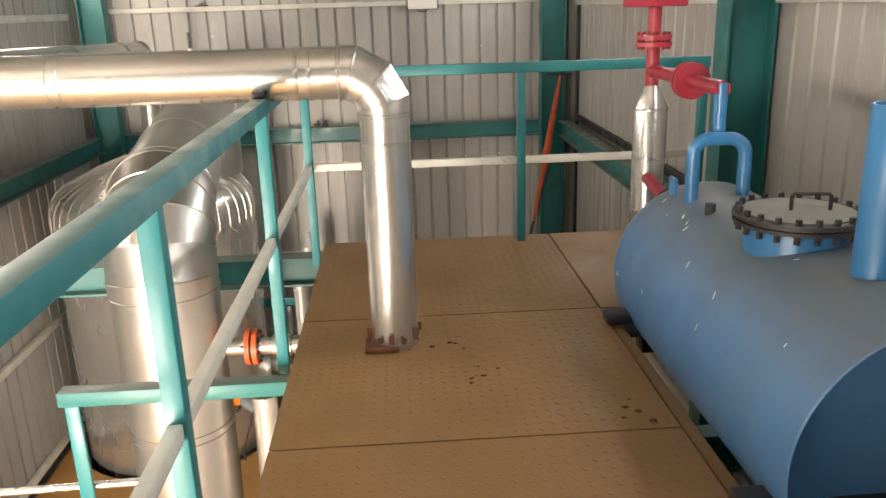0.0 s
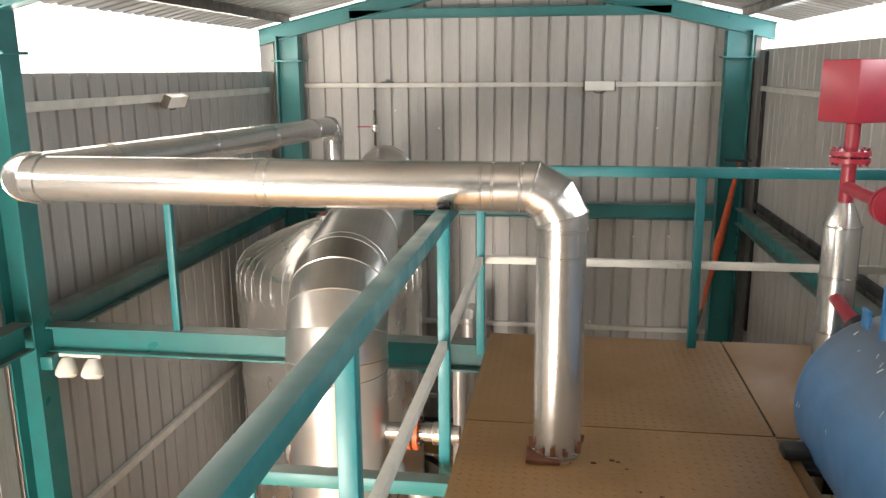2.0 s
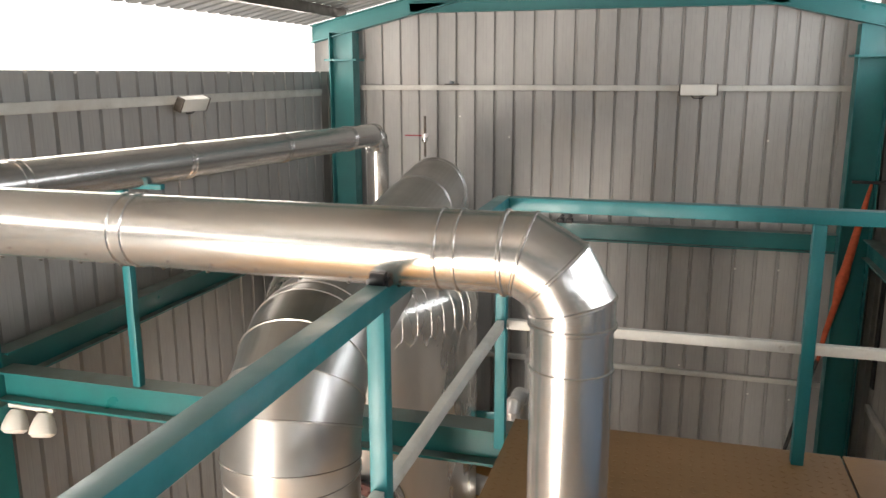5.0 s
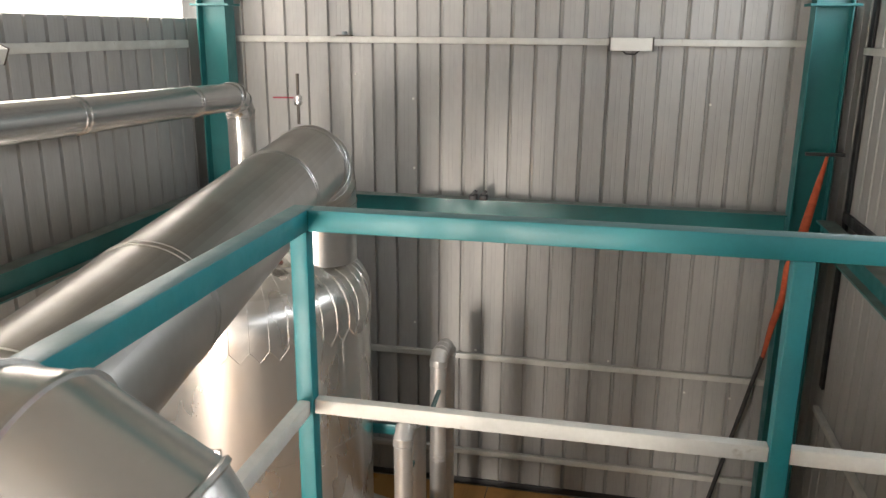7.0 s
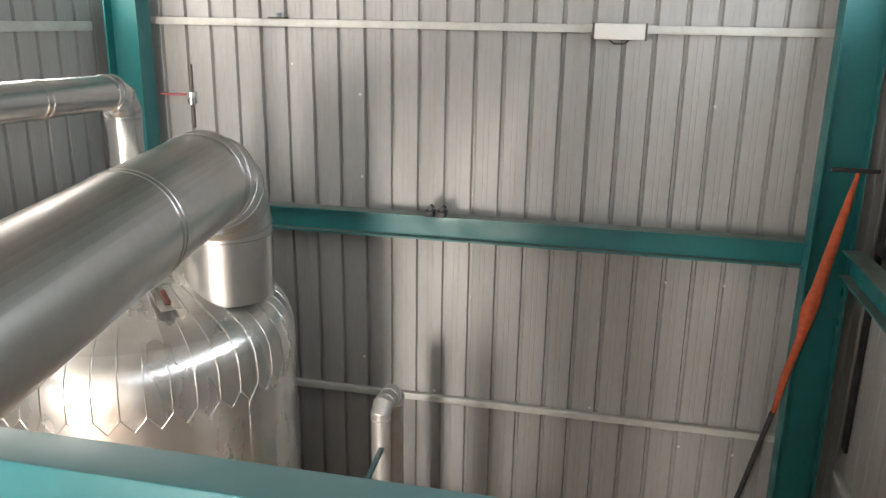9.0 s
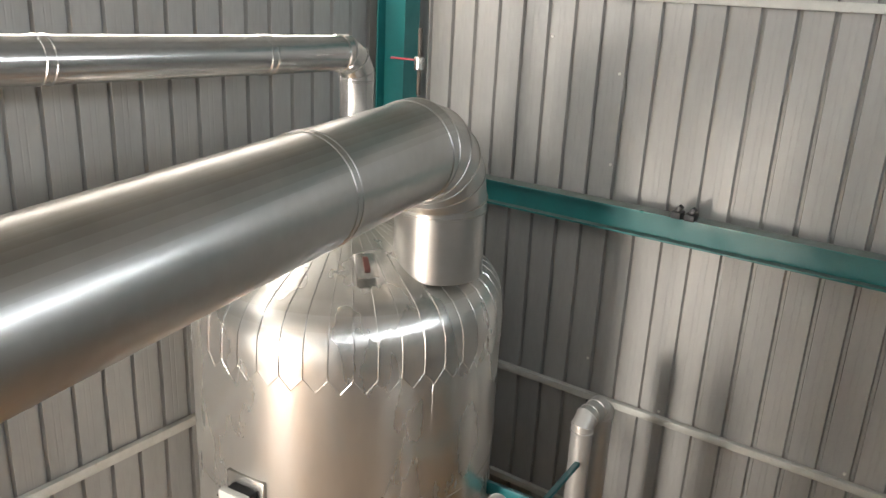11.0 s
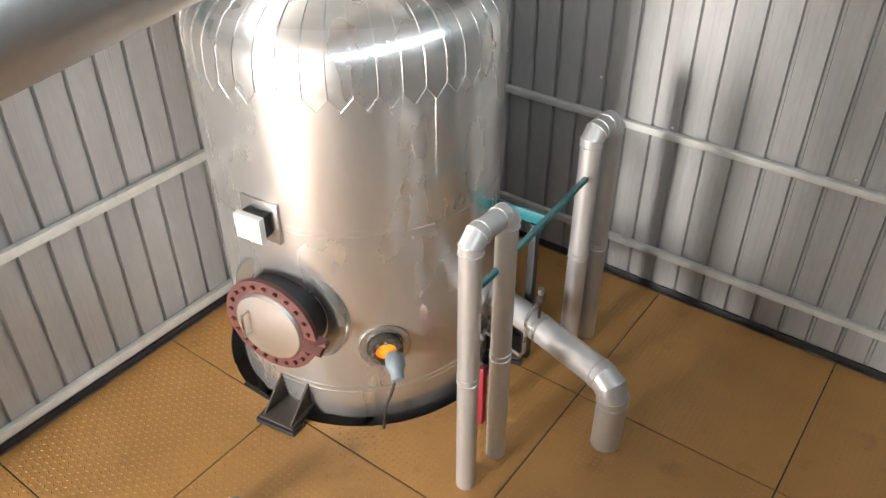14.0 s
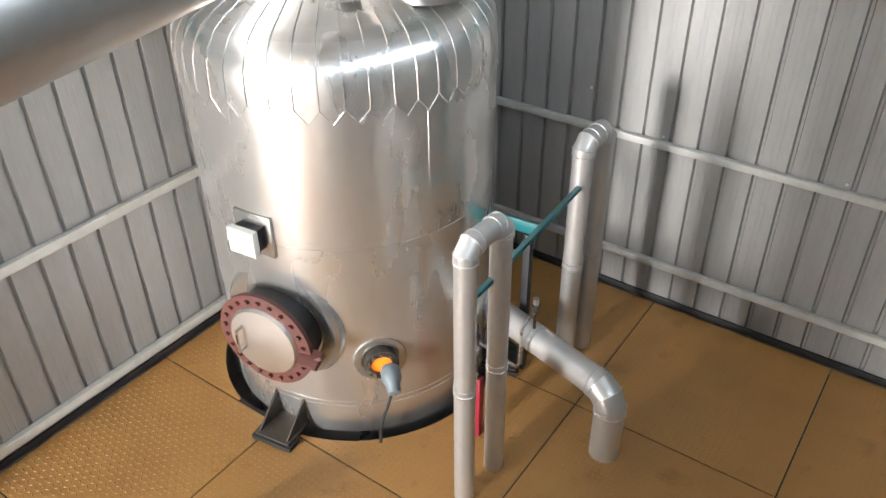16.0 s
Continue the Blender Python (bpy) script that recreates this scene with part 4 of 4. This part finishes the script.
# ---- bracket under the platform edge, thin pipe ----
own = thing("channel_bracket", (PX0, 2.9, -0.1), "teal channel arm with a hanging strap under the platform edge", "bracket")
part("channel", bar(bmesh.new(), (PX0 - 0.003, 2.9, -0.08), (-1.66, 2.9, -0.08), 0.08, 0.065), M_TEAL, own)
part("hanger", bar(bmesh.new(), (-1.62, 2.9, -0.114), (-1.62, 2.9, -0.60), 0.06, 0.02), M_RAIL, own)
own = thing("thin_pipe", (-1.6, 2.93, -0.55), "thin bright steel pipe bending down", "pipe")
part("pipe", sweep(bmesh.new(), [(-3.9, 2.93, -0.58)] + bend((-1.72, 2.93, -0.53), (-1.36, 2.93, -0.52), (-1.36, 2.93, -1.5), 0.06, 5) + [(-1.36, 2.93, -3.28)], 0.018, 14), M_STEEL, own)

# ---- strap and rod at the gable column ----
own = thing("orange_strap", (1.7, 10.0, -0.5), "crumpled orange fabric strap hanging from the column", "strap")
sb = bmesh.new()
pts = [(1.88, 9.93, 0.55), (1.83, 9.92, 0.25), (1.78, 9.93, -0.05), (1.73, 9.92, -0.30), (1.70, 9.93, -0.47), (1.67, 9.93, -0.7), (1.60, 9.93, -1.05), (1.55, 9.93, -1.36)]
rad = [0.014, 0.028, 0.036, 0.048, 0.070, 0.034, 0.028, 0.018]
rows = []
for (x, y, z), r in zip(pts, rad):
    rows.append([sb.verts.new((x + r * random.uniform(0.6, 1.25) * math.cos(q * math.pi / 5), y + 0.5 * r * random.uniform(0.6, 1.2) * math.sin(q * math.pi / 5), z + random.uniform(-0.03, 0.03))) for q in range(10)])
for p0, p1 in zip(rows, rows[1:]):
    for k in range(10):
        sb.faces.new((p0[k], p0[(k + 1) % 10], p1[(k + 1) % 10], p1[k]))
part("fabric", sb, M_STRAP, own, smooth=60)
part("rope", rod(bmesh.new(), (1.55, 9.93, -1.34), (1.12, 9.93, ZF), 0.02), M_CABLE, own)
part("hook", bar(bmesh.new(), (1.70, 9.93, 0.56), (2.02, 9.93, 0.56), 0.03, 0.03), M_BLACK, own)

# ---- lamps on the girts ----


def wall_lamp(at, turn, tiltx):
    own = thing("flood_lamp", at, "pale box flood lamp fixed on the wall girt", "lamp", "wall lamps")
    m = Matrix.Translation(at) @ Euler((radians(tiltx), 0, radians(turn))).to_matrix().to_4x4()
    for nm, a, b, mt in (("housing", (-0.19, -0.07, -0.055), (0.19, 0.0, 0.06), M_WHITE), ("end_cap", (-0.20, -0.075, -0.06), (-0.185, 0.0, 0.065), M_DARKST), ("end_cap", (0.185, -0.075, -0.06), (0.20, 0.0, 0.065), M_DARKST)):
        bm = box(bmesh.new(), a, b, 0.005)
        bm.transform(m)
        part(nm, bm, mt, own)
    bm = sweep(bmesh.new(), [(-0.08, -0.04, -0.05), (-0.04, -0.04, -0.085), (0.04, -0.04, -0.085), (0.08, -0.04, -0.05)], 0.006, 8)
    bm.transform(m)
    part("cable", bm, M_CABLE, own)


wall_lamp((0.185, YB - 0.06, 1.45), 0, 0)
wall_lamp((XL + 0.10, 7.2, 1.40), 90, 25)
own = thing("small_lamp", (-2.555, YB - 0.06, 1.515), "small grey spot lamp on the gable girt", "lamp")
part("lamp_base", box(bmesh.new(), (-2.63, YB - 0.10, 1.501), (-2.48, YB - 0.02, 1.515), 0.003), M_DARKST, own)
part("lamp_head", lathe(bmesh.new(), (-2.555, YB - 0.06, 1.515), (0, 0, 1), [(0, 0.03), (0.03, 0.025), (0.032, 0.001)], 16), M_GREY, own)
own = thing("twin_flood_light", (-3.6, 4.72, -0.3), "pair of white lamp heads under the beam", "lamp")
for x in (-3.74, -3.54):
    part("lamp_head", lathe(bmesh.new(), (x, 4.77, -0.335), (0.1, -0.45, -1), [(0, 0.035), (0.03, 0.055), (0.09, 0.075), (0.12, 0.075), (0.14, 0.05)], 24), M_WHITE, own)
part("mounting_box", box(bmesh.new(), (-3.90, 4.68, -0.40), (-3.80, 4.80, -0.302), 0.006), M_TEAL, own)
part("bar", bar(bmesh.new(), (-3.82, 4.78, -0.315), (-3.48, 4.78, -0.315), 0.03, 0.025), M_WHITE, own)
# cut-out mark on the gable beam
nb = bmesh.new()
for x in (-1.26, -1.16):
    box(nb, (x, YB - 0.27, -0.028), (x + 0.075, YB - 0.17, 0.02), 0.006)
    bar(nb, (x + 0.02, YB - 0.22, 0.0), (x + 0.06, YB - 0.22, 0.06), 0.05, 0.035)
tagged(part("beam_cleat", nb, M_BLACK, None), "small black steel cleats on the gable beam", "cleat")

# rusty tabs round the pipe foot, and loose crumbs of rust on the platform
for k, a in enumerate((200, 235, 262, 290, 325, 20)):
    q = radians(a)
    hh = (0.055, 0.03, 0.045, 0.03, 0.06, 0.04)[k]
    p = Vector((-0.262 + 0.113 * math.cos(q), 3.12 + 0.113 * math.sin(q), 0.03))
    part("collar_tab", bar(bmesh.new(), p, p + Vector((0.006 * math.cos(q), 0.006 * math.sin(q), hh)), 0.022, 0.006, 0.002), M_RUST, cb)
for k in range(16):
    cx, cy = ((0.06, 2.72), (0.60, 2.42), (-0.10, 2.98))[k % 3]
    p = Vector((cx + random.gauss(0, 0.07), cy + random.gauss(0, 0.06), 0.004))
    cm = bmesh.new()
    bmesh.ops.create_icosphere(cm, subdivisions=1, radius=random.uniform(0.004, 0.011), matrix=Matrix.Translation(p) @ Matrix.Diagonal((1.5, 1, 0.5, 1)))
    for v in cm.verts:
        v.co += Vector((random.uniform(-1, 1), random.uniform(-1, 1), random.uniform(0, 1))) * 0.002
    tagged(part("rust_crumb", cm, M_RUST, None, smooth=0), "small dark rust crumb lying on the platform plates", "debris", "rust crumbs")

# white discs standing in for daylight through small holes in the gable sheets
gable = bpy.data.objects["wall_north"]
for x, z in ((-1.87, 0.22), (-2.47, 1.14), (-1.88, 0.91), (0.93, 0.92), (0.70, -0.50), (1.15, -0.49), (-1.87, -1.44), (-1.21, -1.70), (0.17, -1.69), (0.94, -1.96), (1.38, -1.98)):
    part("screw_or_daylight_dot", lathe(bmesh.new(), (x, YB - 0.001, z), (0, -1, 0), [(0, 0.013), (0.004, 0.012), (0.007, 0.006)], 10), M_WHITE, gable)
